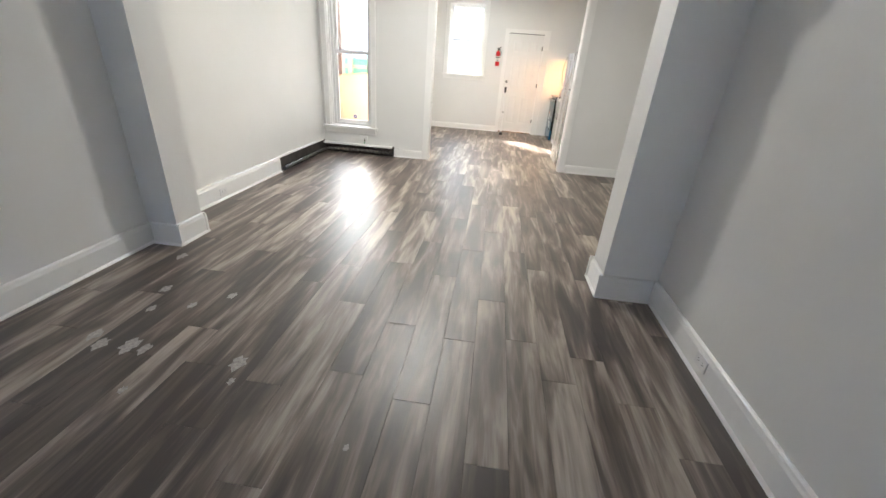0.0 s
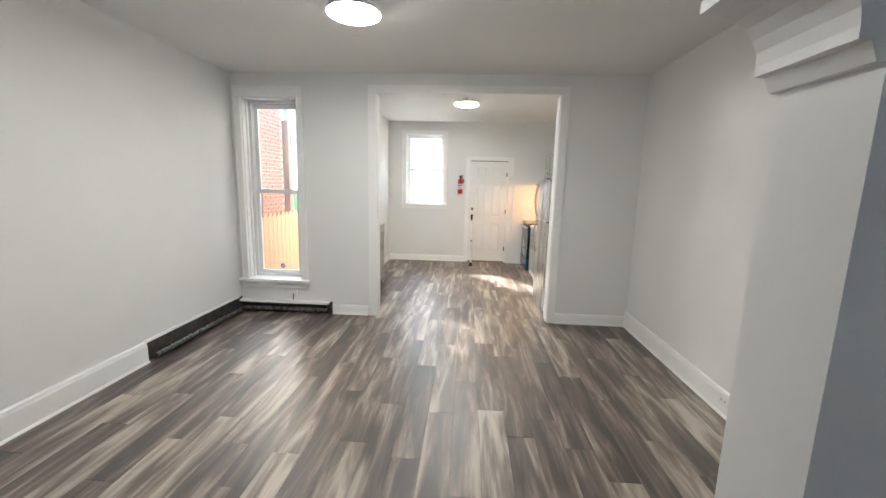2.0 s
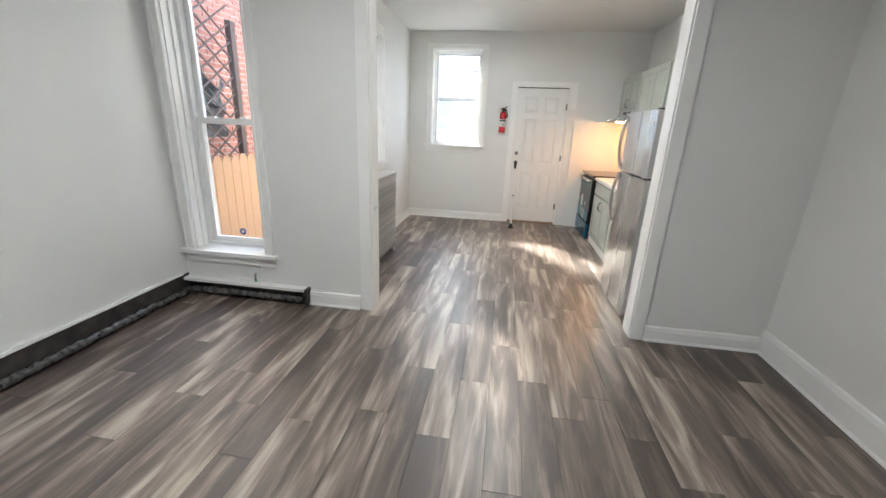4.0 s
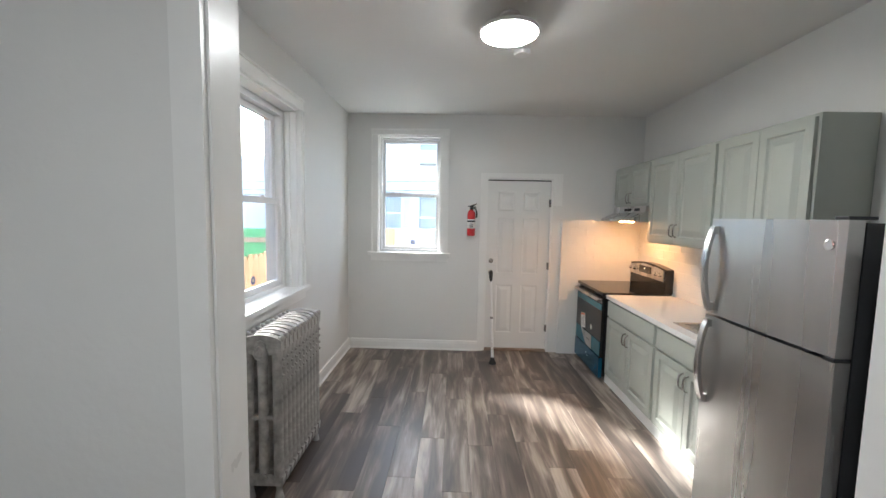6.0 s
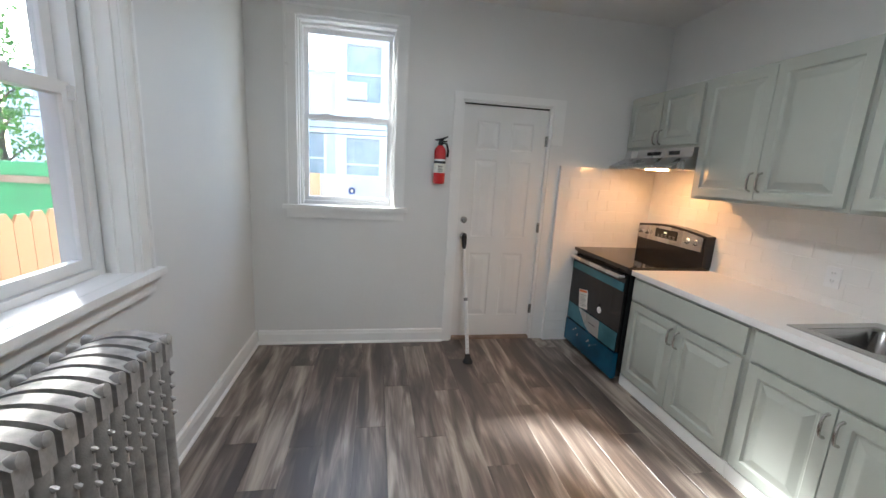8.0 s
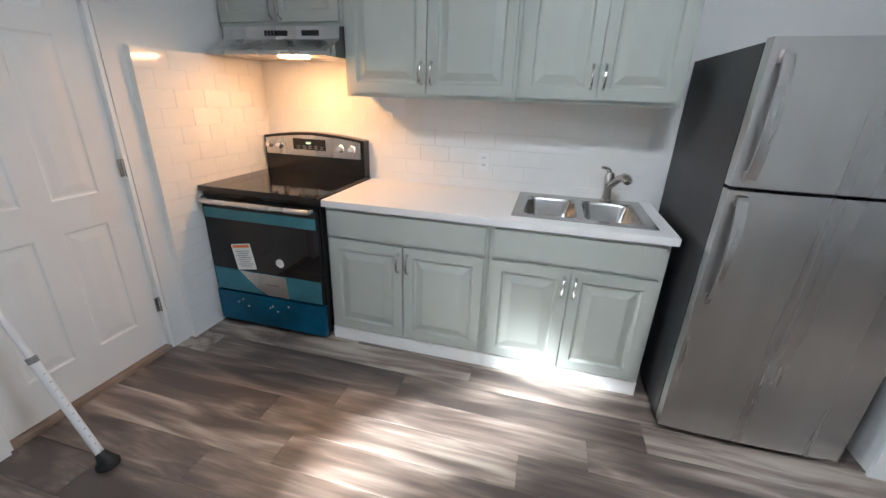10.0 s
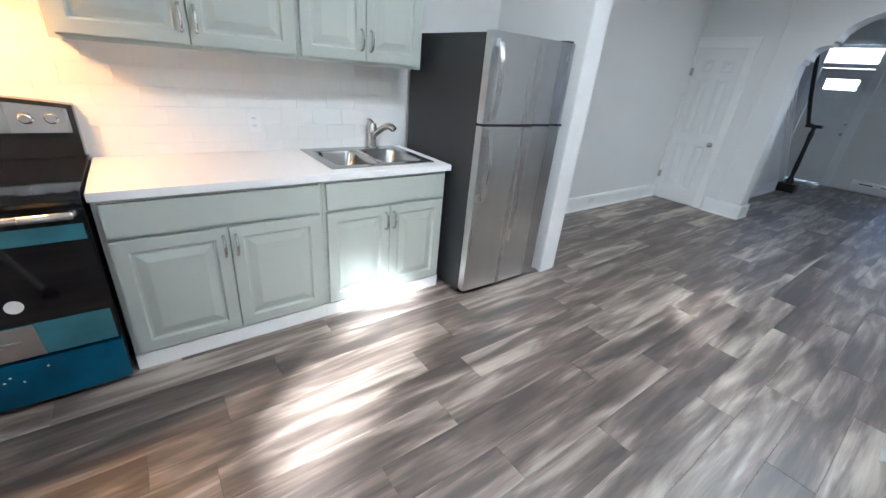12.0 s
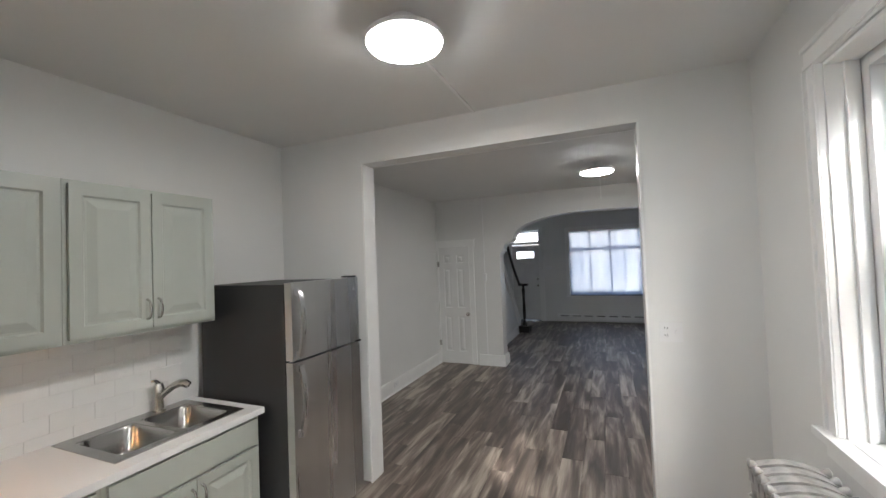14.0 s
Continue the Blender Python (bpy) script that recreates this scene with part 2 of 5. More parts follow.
def box(bm, x0, x1, y0, y1, z0, z1, mi=0):
    vs = [bm.verts.new((x, y, z)) for x in (x0, x1) for y in (y0, y1) for z in (z0, z1)]
    for f in ((0, 1, 3, 2), (4, 6, 7, 5), (0, 4, 5, 1), (2, 3, 7, 6), (0, 2, 6, 4), (1, 5, 7, 3)):
        bm.faces.new([vs[i] for i in f]).material_index = mi
    return vs


def slab(name, dims, mats, parent=None, bevel=0.003, m=None):
    bm = bmesh.new()
    box(bm, *dims)
    return finish(name, bm, mats, m, parent, bevel)


def empty(name, m=None):
    ob = new(name)
    ob.empty_display_size = 0.1
    if m is not None:
        ob.matrix_basis = m
    return ob


def tube(bm, pts, r, n=10, mi=0, caps=True, flat=1.0):
    """A swept round bar along pts; r is one radius or one a point."""
    pts = [Vector(p) for p in pts]
    rs = r if isinstance(r, (list, tuple)) else [r] * len(pts)
    rings = []
    ref = None
    for i, p in enumerate(pts):
        d = (pts[min(i + 1, len(pts) - 1)] - pts[max(i - 1, 0)]).normalized()
        if ref is None:
            ref = Vector((0, 0, 1)) if abs(d.z) < 0.9 else Vector((1, 0, 0))
        u = (ref - d * ref.dot(d)).normalized()
        v = d.cross(u)
        ref = u
        rings.append([bm.verts.new(p + (u * math.cos(a) * flat + v * math.sin(a)) * rs[i]) for a in (2 * math.pi * k / n for k in range(n))])
    for a, c in zip(rings, rings[1:]):
        for k in range(n):
            bm.faces.new((a[k], a[(k + 1) % n], c[(k + 1) % n], c[k])).material_index = mi
    if caps:
        bm.faces.new(rings[0]).material_index = mi
        bm.faces.new(rings[-1]).material_index = mi


def lathe(bm, prof, n=24, mi=0, at=(0, 0, 0)):
    """Turns (radius, height) pairs about z."""
    tube(bm, [(at[0], at[1], at[2] + z) for _, z in prof], [max(q, 1e-4) for q, _ in prof], n, mi)


def grid_solid(name, axis, us, zs, d0, d1, holes, mats, parent=None, bevel=0.0):
    """A slab with real openings. axis 'x': runs along x, thick along y; 'y': runs along y, thick along x; 'z': lies flat (us=x, zs=y)."""
    u_l = sorted({us[0], us[1], *[h[k] for h in holes for k in (0, 1)]})
    z_l = sorted({zs[0], zs[1], *[h[k] for h in holes for k in (2, 3)]})
    nu, nz = len(u_l) - 1, len(z_l) - 1
    def solid(i, j):
        if not (0 <= i < nu and 0 <= j < nz):
            return False
        cu, cz = (u_l[i] + u_l[i + 1]) / 2, (z_l[j] + z_l[j + 1]) / 2
        return not any(h[0] < cu < h[1] and h[2] < cz < h[3] for h in holes)
    def place(u, z, d):
        return (u, d, z) if axis == "x" else (d, u, z) if axis == "y" else (u, z, d)
    bm = bmesh.new()
    memo = {}
    def v(i, j, d):
        key = (i, j, d)
        if key not in memo:
            memo[key] = bm.verts.new(place(u_l[i], z_l[j], d))
        return memo[key]
    for i in range(nu):
        for j in range(nz):
            if not solid(i, j):
                continue
            for d in (d0, d1):
                bm.faces.new((v(i, j, d), v(i + 1, j, d), v(i + 1, j + 1, d), v(i, j + 1, d)))
            for a, c, n in (((i, j), (i + 1, j), (i, j - 1)), ((i, j + 1), (i + 1, j + 1), (i, j + 1)), ((i, j), (i, j + 1), (i - 1, j)), ((i + 1, j), (i + 1, j + 1), (i + 1, j))):
                if not solid(*n):
                    bm.faces.new((v(*a, d0), v(*c, d0), v(*c, d1), v(*a, d1)))
    return finish(name, bm, mats, None, parent, bevel)


def extrude_poly(bm, pts, d0, d1, axis="x", mi=0):
    def place(u, z, d):
        return (u, d, z) if axis == "x" else (d, u, z) if axis == "y" else (u, z, d)
    a = [bm.verts.new(place(u, z, d0)) for u, z in pts]
    c = [bm.verts.new(place(u, z, d1)) for u, z in pts]
    n = len(pts)
    bm.faces.new(a).material_index = mi
    bm.faces.new(c).material_index = mi
    for i in range(n):
        bm.faces.new((a[i], a[(i + 1) % n], c[(i + 1) % n], c[i])).material_index = mi


def raised_panel(bm, u0, u1, z0, z1, d, out, rim=0.02, depth=0.006, axis="y", mi=0):
    """A moulded panel on a face at depth d: groove, sloped field. out: -1 or 1, the way the face looks."""
    def place(u, z, q):
        return (q, u, z) if axis == "y" else (u, q, z)
    loops = []
    for ins, q in ((0, 0.0), (rim * 0.25, -depth), (rim * 0.55, -depth), (rim * 1.6, 0.0005), (rim * 1.75, 0.001)):
        loops.append([bm.verts.new(place(u, z, d + out * q)) for u, z in ((u0 + ins, z0 + ins), (u1 - ins, z0 + ins), (u1 - ins, z1 - ins), (u0 + ins, z1 - ins))])
    for a, c in zip(loops, loops[1:]):
        for k in range(4):
            bm.faces.new((a[k], a[(k + 1) % 4], c[(k + 1) % 4], c[k])).material_index = mi
    bm.faces.new(loops[-1]).material_index = mi


def panel_leaf(bm, u0, u1, z0, z1, d_face, d_back, panels, axis="y", rim=0.03, depth=0.007, mi=0):
    """A door leaf with moulded panels let into its front face."""
    out = 1 if d_face > d_back else -1
    us = sorted({u0, u1, *[p[k] for p in panels for k in (0, 1)]})
    zs = sorted({z0, z1, *[p[k] for p in panels for k in (2, 3)]})
    def place(u, z, q):
        return (q, u, z) if axis == "y" else (u, q, z)
    memo = {}
    def v(u, z, q):
        if (u, z, q) not in memo:
            memo[(u, z, q)] = bm.verts.new(place(u, z, q))
        return memo[(u, z, q)]
    for a, b2 in zip(us, us[1:]):
        for c, e in zip(zs, zs[1:]):
            if any(p[0] < (a + b2) / 2 < p[1] and p[2] < (c + e) / 2 < p[3] for p in panels):
                continue
            bm.faces.new((v(a, c, d_face), v(b2, c, d_face), v(b2, e, d_face), v(a, e, d_face))).material_index = mi
    ring = [(u, z0) for u in us] + [(u1, z) for z in zs[1:]] + [(u, z1) for u in reversed(us[:-1])] + [(u0, z) for z in reversed(zs[1:-1])]
    bk = [(u0, z0), (u1, z0), (u1, z1), (u0, z1)]
    back = [bm.verts.new(place(u, z, d_back)) for u, z in ring]
    for k in range(len(ring)):
        a, c = ring[k], ring[(k + 1) % len(ring)]
        bm.faces.new((v(*a, d_face), v(*c, d_face), back[(k + 1) % len(ring)], back[k])).material_index = mi
    bm.faces.new(back).material_index = mi
    for p in panels:
        raised_panel(bm, *p, d_face, out, rim, depth, axis, mi)


# ---- structure ----
XL, XD, XR, XK, XKR = -2.60, -2.74, 1.97, -1.62, 1.93      # living left, dining left, right, kitchen left and right
YF, YA0, YA1, YD, YK0, YB = -1.97, 2.495, 2.77, 6.25, 6.40, 9.95
HL, HD, HK = 2.92, 2.83, 2.885
OPX0, OPX1, OPZ = -1.03, 1.047, 2.622


def structure(ob, label, cat="wall"):
    return tagged(ob, label, cat, kind="structure")


structure(slab("floor", (-3.05, 2.3, -2.27, 10.25, -0.16, -0.005), SUBFLOOR, bevel=0), "grey-brown wood-look vinyl plank floor with smoky streaks", "floor")
structure(grid_solid("wall_living_left", "y", (YF, YA0), (0, 3.06), XL - 0.3, XL, [], WALL), "smooth white painted plaster wall")
structure(grid_solid("wall_dining_left", "y", (YA1, YD), (0, 3.06), XD - 0.3, XD, [], WALL), "smooth white painted plaster wall")
structure(grid_solid("wall_right", "y", (YF, YD), (0, 3.06), XR, XR + 0.25, [], WALL), "white painted plaster party wall")
structure(grid_solid("wall_kitchen_right", "y", (YK0, YB), (0, 3.06), XKR, XKR + 0.3, [], WALL), "white painted kitchen wall behind the cabinets")
structure(grid_solid("wall_dining_window", "x", (XD - 0.3, XK - 0.28), (0, 3.06), YD, YD + 0.32, [(-2.62, -1.955, 0.415, 2.56)], WALL), "white painted wall with one tall window")
structure(grid_solid("wall_dining_kitchen", "x", (XK - 0.28, XR + 0.25), (0, 3.06), YD, YK0, [(OPX0, OPX1, 0, OPZ)], WALL), "white painted wall with a wide cased opening")
structure(grid_solid("wall_kitchen_left", "y", (YK0, YB + 0.27), (0, 3.06), XK - 0.28, XK, [(7.17, 8.39, 1.05, 2.51)], WALL), "white painted kitchen wall with a large window")
structure(grid_solid("wall_kitchen_back", "x", (XK, XKR + 0.3), (0, 3.06), YB, YB + 0.27, [(-1.25, -0.475, 1.215, 2.63), (0.07, 0.88, 0.0, 2.144)], WALL), "white painted kitchen back wall with a window and a door")
structure(grid_solid("wall_front", "x", (XL - 0.3, XR + 0.25), (0, 3.06), YF - 0.3, YF, [(-2.1, 0.14, 0.74, 2.45), (0.9, 1.74, 0.0, 2.53)], WALL), "pale painted front wall with a wide window and an entrance door")
structure(slab("ceiling_living", (XL - 0.3, XR + 0.25, YF - 0.3, YA0, HL, HL + 0.14), CEIL, bevel=0), "flat white painted ceiling", "ceiling")
structure(slab("ceiling_dining", (XD - 0.3, XR + 0.25, YA1, YD, HD, HD + 0.2), CEIL, bevel=0), "flat white painted ceiling", "ceiling")
structure(slab("ceiling_kitchen", (XK, XKR, YK0, YB, HK, HK + 0.12), CEIL, bevel=0), "flat white painted kitchen ceiling", "ceiling")
structure(slab("roof_kitchen", (XK - 0.3, XKR + 0.3, YD, YB + 0.27, 3.06, 3.2), CONC, bevel=0), "flat grey roof over the kitchen", "roof")
structure(slab("roof_main", (XD - 0.32, XR + 0.27, YF - 0.3, YD + 0.32, 3.2, 3.35), CONC, bevel=0), "flat grey floor above the rooms", "roof")

# arch between the rooms
A0, A1 = -2.36, 0.835
mid = (A0 + A1) / 2
half = []
for px, pz in ((A1, 0.0), (A1, 1.86), (A1 - 0.02, 1.86), (A1 - 0.035, 1.90), (A1 - 0.06, 1.90), (A1 - 0.06, 1.925)):
    half.append((px, pz))
for k in range(7):
    a = radians(15 * k)
    half.append((A1 - 0.06 - 0.13 * (1 - math.cos(a)), 1.925 + 0.125 * math.sin(a)))
half += [(A1 - 0.215, 2.05), (A1 - 0.215, 2.08), (A1 - 0.24, 2.09), (A1 - 0.24, 2.115)]
s0 = A1 - 0.24
half += [(s0 - 0.02, 2.17), (s0 - 0.07, 2.235), (s0 - 0.15, 2.295), (s0 - 0.26, 2.345), (s0 - 0.42, 2.395), (s0 - 0.65, 2.44), (s0 - 0.95, 2.468), (mid, 2.478)]
arch = half + [(2 * mid - x, z) for x, z in reversed(half[:-1])]
bm = bmesh.new()
extrude_poly(bm, [(XR, 0), (XR, 3.2), (XD, 3.2), (XD, 0)] + arch[::-1], YA0, YA1)
structure(finish("wall_arch", bm, WALL, bevel=0.006, seg=1), "white plaster wall with a flat arch on stepped corbels")


# trim
def baseboard(name, axis, u0, u1, face, out, h=0.17, t=0.022, shoe=True):
    bm = bmesh.new()
    prof = [(0, 0), (t, 0), (t, h - 0.035), (t * 0.8, h - 0.02), (t * 0.75, h - 0.008), (t * 0.35, h), (0, h)]
    if shoe:
        prof = [(0, 0), (t + 0.013, 0), (t + 0.012, 0.008), (t + 0.006, 0.015), (t, 0.018)] + prof[2:]
    vs = []
    for u in (u0, u1):
        vs.append([bm.verts.new((u, face + out * d, z) if axis == "x" else (face + out * d, u, z)) for d, z in prof])
    n = len(prof)
    for k in range(n):
        bm.faces.new((vs[0][k], vs[0][(k + 1) % n], vs[1][(k + 1) % n], vs[1][k]))
    bm.faces.new(vs[0])
    bm.faces.new(vs[1])
    return structure(finish(name, bm, TRIM), "white glossy painted wooden baseboard", "baseboard")


baseboard("baseboard_living_left", "y", YF, YA0, XL, 1, 0.17)
baseboard("baseboard_stair", "y", -0.1, YA0, 1.205, -1, 0.17)
baseboard("baseboard_pier_l_front", "x", XL + 0.035, A0 + 0.03, YA0, -1, 0.17)
baseboard("baseboard_pier_r_front", "x", A1 - 0.03, 1.17, YA0, -1, 0.17)
baseboard("baseboard_pier_l", "y", YA0 - 0.02, YA1 + 0.02, A0, 1, 0.17)
baseboard("baseboard_pier_r", "y", YA0 - 0.02, YA1 + 0.02, A1, -1, 0.17)
baseboard("baseboard_pier_l_back", "x", XD, A0 + 0.03, YA1, 1, 0.17)
baseboard("baseboard_pier_r_back", "x", A1 - 0.03, 1.25, YA1, 1, 0.18)
baseboard("baseboard_dining_left", "y", YA1 + 0.03, 4.74, XD, 1, 0.19, 0.03)
baseboard("baseboard_dining_right", "y", YA1 + 0.03, YD, XR, -1, 0.18)
baseboard("baseboard_dining_back_l", "x", -1.58, OPX0 - 0.1, YD, -1, 0.12)
baseboard("baseboard_dining_back_r", "x", OPX1 + 0.09, XR - 0.03, YD, -1, 0.12)
baseboard("baseboard_kitchen_left", "y", YK0, YB, XK, 1, 0.12)
baseboard("baseboard_kitchen_back", "x", XK + 0.03, 0.0, YB, -1, 0.12)
baseboard("baseboard_kitchen_front", "x", XK + 0.03, OPX0 - 0.02, YK0, 1, 0.14)

# casing of the wide opening
trim = empty("trim_opening")
structure(trim, "white painted casing round the wide opening", "trim")
slab("casing", (OPX0 - 0.085, OPX0 + 0.004, YD - 0.02, YD + 0.004, 0, OPZ + 0.08), TRIM, trim)
slab("casing", (OPX1 - 0.004, OPX1 + 0.085, YD - 0.02, YD + 0.004, 0, OPZ + 0.08), TRIM, trim)
slab("casing", (OPX0 + 0.006, OPX1 - 0.006, YD - 0.018, YD + 0.004, OPZ - 0.004, OPZ + 0.08), TRIM, trim)
slab("casing", (OPX1 - 0.012, OPX1 + 0.002, YD + 0.006, YK0 + 0.012, 0, OPZ - 0.006), TRIM, trim)
slab("casing", (OPX0 - 0.002, OPX0 + 0.012, YD + 0.006, YK0 + 0.012, 0, OPZ - 0.006), TRIM, trim)


def sash_window(name, m, u0, u1, z0, z1, depth, cas, label, cas_l=None, head=0.1, sticker=None, stile=0.045, frame_w=0.05):
    """A double-hung window in an opening u0..u1, z0..z1: local x along the wall, y outwards."""
    w = empty(name, m)
    structure(w, label, "window")
    cl = cas if cas_l is None else cas_l
    bm = bmesh.new()
    def moulded(a0, a1, b0, b1, vertical, inner_hi):
        t = 0.02
        box(bm, a0, a1, -t, 0.003, b0, b1)
        if vertical:
            e0, e1 = (a1 - 0.022, a1 - 0.004) if inner_hi else (a0 + 0.004, a0 + 0.022)
            o0, o1 = (a0 + 0.001, a0 + 0.016) if inner_hi else (a1 - 0.016, a1 - 0.001)
            box(bm, e0, e1, -t - 0.007, -t + 0.001, b0, b1)
            if a1 - a0 > 0.05:
                box(bm, o0, o1, -t - 0.012, -t + 0.001, b0, b1)
        else:
            box(bm, a0, a1, -t - 0.007, -t + 0.001, b0 + 0.004, b0 + 0.022)
            box(bm, a0, a1, -t - 0.013, -t + 0.001, b1 - 0.018, b1 - 0.001)
    moulded(u0 - cl, u0 + 0.004, z0 + 0.001, z1 + 0.002, True, True)
    moulded(u1 - 0.004, u1 + cas, z0 + 0.001, z1 + 0.002, True, False)
    moulded(u0 - cl, u1 + cas, z1 + 0.003, z1 + head, False, False)
    finish("casing", bm, TRIM, None, w, 0.003, seg=1)
    # reveal boards and stops
    bm = bmesh.new()
    for a0, a1 in ((u0 + 0.001, u0 + 0.014), (u1 - 0.014, u1 - 0.001)):
        box(bm, a0, a1, 0.004, depth - 0.02, z0, z1 - 0.001)
    box(bm, u0 + 0.015, u1 - 0.015, 0.004, depth - 0.02, z1 - 0.014, z1 - 0.001)
    for a0, a1 in ((u0 + 0.015, u0 + 0.03), (u1 - 0.03, u1 - 0.015)):
        box(bm, a0, a1, depth * 0.45, depth * 0.62, z0, z1 - 0.015)
    finish("reveal", bm, TRIM, None, w, 0.002, seg=1)
    # frame
    f = frame_w
    bm = bmesh.new()
    box(bm, u0 + 0.002, u0 + f, depth - 0.018, depth + 0.09, z0, z1)
    box(bm, u1 - f, u1 - 0.002, depth - 0.018, depth + 0.09, z0, z1)
    box(bm, u0 + f + 0.001, u1 - f - 0.001, depth - 0.018, depth + 0.09, z1 - f, z1 - 0.002)
    box(bm, u0 + f + 0.001, u1 - f - 0.001, depth - 0.018, depth + 0.09, z0 + 0.001, z0 + 0.03)
    finish("frame", bm, VINYL, None, w, 0.004, seg=1)
    a0, a1, b0, b1 = u0 + f + 0.002, u1 - f - 0.002, z0 + 0.032, z1 - f - 0.002
    zm = (b0 + b1) / 2
    s = stile
    for nm, q0, q1, d in (("lower_sash", b0, zm + 0.022, depth), ("upper_sash", zm - 0.022, b1, depth + 0.036)):
        bm = bmesh.new()
        box(bm, a0, a0 + s, d, d + 0.033, q0, q1)
        box(bm, a1 - s, a1, d, d + 0.033, q0, q1)
        box(bm, a0 + s, a1 - s, d, d + 0.033, q0, q0 + s)
        box(bm, a0 + s, a1 - s, d, d + 0.033, q1 - s, q1)
        if nm == "lower_sash":
            for c in (a0 + (a1 - a0) * 0.25, a0 + (a1 - a0) * 0.75):
                box(bm, c - 0.03, c + 0.03, d + 0.004, d + 0.03, q1 + 0.0005, q1 + 0.014)
            box(bm, a1 - 0.02, a1 + 0.012, d - 0.012, d - 0.001, q1 - 0.06, q1 - 0.01)
        finish(nm, bm, VINYL, None, w, 0.004, seg=1)
        g = slab("glass", (a0 + s - 0.003, a1 - s + 0.003, d + 0.014, d + 0.018, q0 + s - 0.003, q1 - s + 0.003), GLASS, w, 0)
        g.visible_shadow = False
    # stool and apron
    bm = bmesh.new()
    box(bm, u0 - cl - (0.03 if cl > 0.05 else 0.0), u1 + cas + 0.03, -0.06, 0.003, z0 - 0.032, z0)
    box(bm, u0 + 0.002, u1 - 0.002, 0.003, depth - 0.019, z0 - 0.002, z0 + 0.001)
    finish("stool", bm, TRIM, None, w, 0.007, seg=2)
    bm = bmesh.new()
    box(bm, u0 - cl, u1 + cas, -0.024, 0.003, z0 - 0.105, z0 - 0.033)
    box(bm, u0 - cl, u1 + cas, -0.034, -0.02, z0 - 0.055, z0 - 0.034)
    finish("apron", bm, TRIM, None, w, 0.005, seg=1)
    if sticker:
        bm = bmesh.new()
        lathe(bm, [(0.03, 0), (0.03, 0.0015)], 20)
        lathe(bm, [(0.016, 0.0018), (0.016, 0.0025)], 6, 1)
        finish("sticker", bm, [STICKER, PAPER], pose(sticker, depth + 0.012, z0 + 0.032 + s + 0.055, 90), w)
    return w


sash_window("window_dining", pose(0, YD, 0), -2.62, -1.955, 0.415, 2.56, 0.15, 0.08, "tall white double-hung window with old moulded casing", cas_l=0.08, head=0.12, sticker=-2.27)
sash_window("window_kitchen_side", pose(XK, 0, 0, 0, 0, 90), 7.17, 8.39, 1.05, 2.51, 0.13, 0.085, "large white double-hung window over the radiator", sticker=7.9, frame_w=0.06)
sash_window("window_kitchen_back", pose(0, YB, 0), -1.25, -0.475, 1.215, 2.63, 0.1, 0.085, "white double-hung window beside the back door", head=0.08, sticker=-0.83, stile=0.034, frame_w=0.034)


# six-panel doors
def six_panel(u0, u1, z0, z1):
    w = u1 - u0
    c = (u0 + u1) / 2
    st, ms = 0.13 * w / 0.77, 0.055
    rows = ((z0 + 0.2, z0 + 0.80), (z0 + 0.95, z0 + 1.63), (z0 + 1.72, z1 - 0.13))
    return [(a, b, lo, hi) for lo, hi in rows for a, b in ((u0 + st, c - ms), (c + ms, u1 - st))]


def knob(parent, u, y, z, out, lever=False):
    bm = bmesh.new()
    lathe(bm, [(0.03, 0), (0.031, 0.004), (0.026, 0.009), (0.012, 0.012), (0.011, 0.028), (0.022, 0.034), (0.028, 0.045), (0.026, 0.056), (0.014, 0.062), (0.001, 0.063)], 20)
    finish("knob", bm, NICKEL, pose(u, y, z, 90 if out < 0 else -90), parent, smooth=True)


def hinge(parent, u, y, z):
    bm = bmesh.new()
    tube(bm, [(u, y, z - 0.045), (u, y, z + 0.045)], 0.007, 8)
    box(bm, u - 0.022, u + 0.022, y + 0.004, y + 0.009, z - 0.043, z + 0.043)
    finish("hinge", bm, NICKEL, None, parent)


door = empty("door_back", pose(0, 0, 0))
structure(door, "white six-panel back door, closed, with a deadbolt", "door")
bm = bmesh.new()
panel_leaf(bm, 0.095, 0.855, 0.03, 2.112, YB + 0.035, YB + 0.08, six_panel(0.095, 0.855, 0.03, 2.112), "x", 0.035, 0.0065)
finish("leaf", bm, DOORP, None, door)
bm = bmesh.new()
box(bm, 0.072, 0.092, YB + 0.005, YB + 0.2, 0, 2.142)
box(bm, 0.858, 0.878, YB + 0.005, YB + 0.2, 0, 2.142)
box(bm, 0.093, 0.857, YB + 0.005, YB + 0.2, 2.124, 2.142)
finish("jamb", bm, TRIM, None, door, 0.003, seg=1)
# black strip standing in for the shade in the gap above the leaf
slab("shadow_gap", (0.094, 0.856, YB + 0.03, YB + 0.06, 2.113, 2.1235), RUBBER, door, 0)
slab("threshold", (0.093, 0.857, YB + 0.002, YB + 0.24, 0.0, 0.022), OLDWOOD, door, 0.004)
bm = bmesh.new()
box(bm, 0.0, 0.074, YB - 0.016, YB + 0.004, 0, 2.2)
box(bm, 0.075, 0.875, YB - 0.016, YB + 0.004, 2.139, 2.2)
box(bm, 0.876, 0.985, YB - 0.016, YB + 0.004, 1.82, 2.2)
finish("casing", bm, TRIM, None, door, 0.004, seg=1)
for hz in (0.3, 1.08, 1.85):
    hinge(door, 0.857, YB + 0.012, hz)
bm = bmesh.new()
lathe(bm, [(0.03, 0), (0.03, 0.006), (0.024, 0.014), (0.014, 0.016), (0.013, 0.02), (0.001, 0.02)], 20)
finish("deadbolt", bm, NICKEL, pose(0.15, YB + 0.034, 1.13, 90), door, smooth=True)
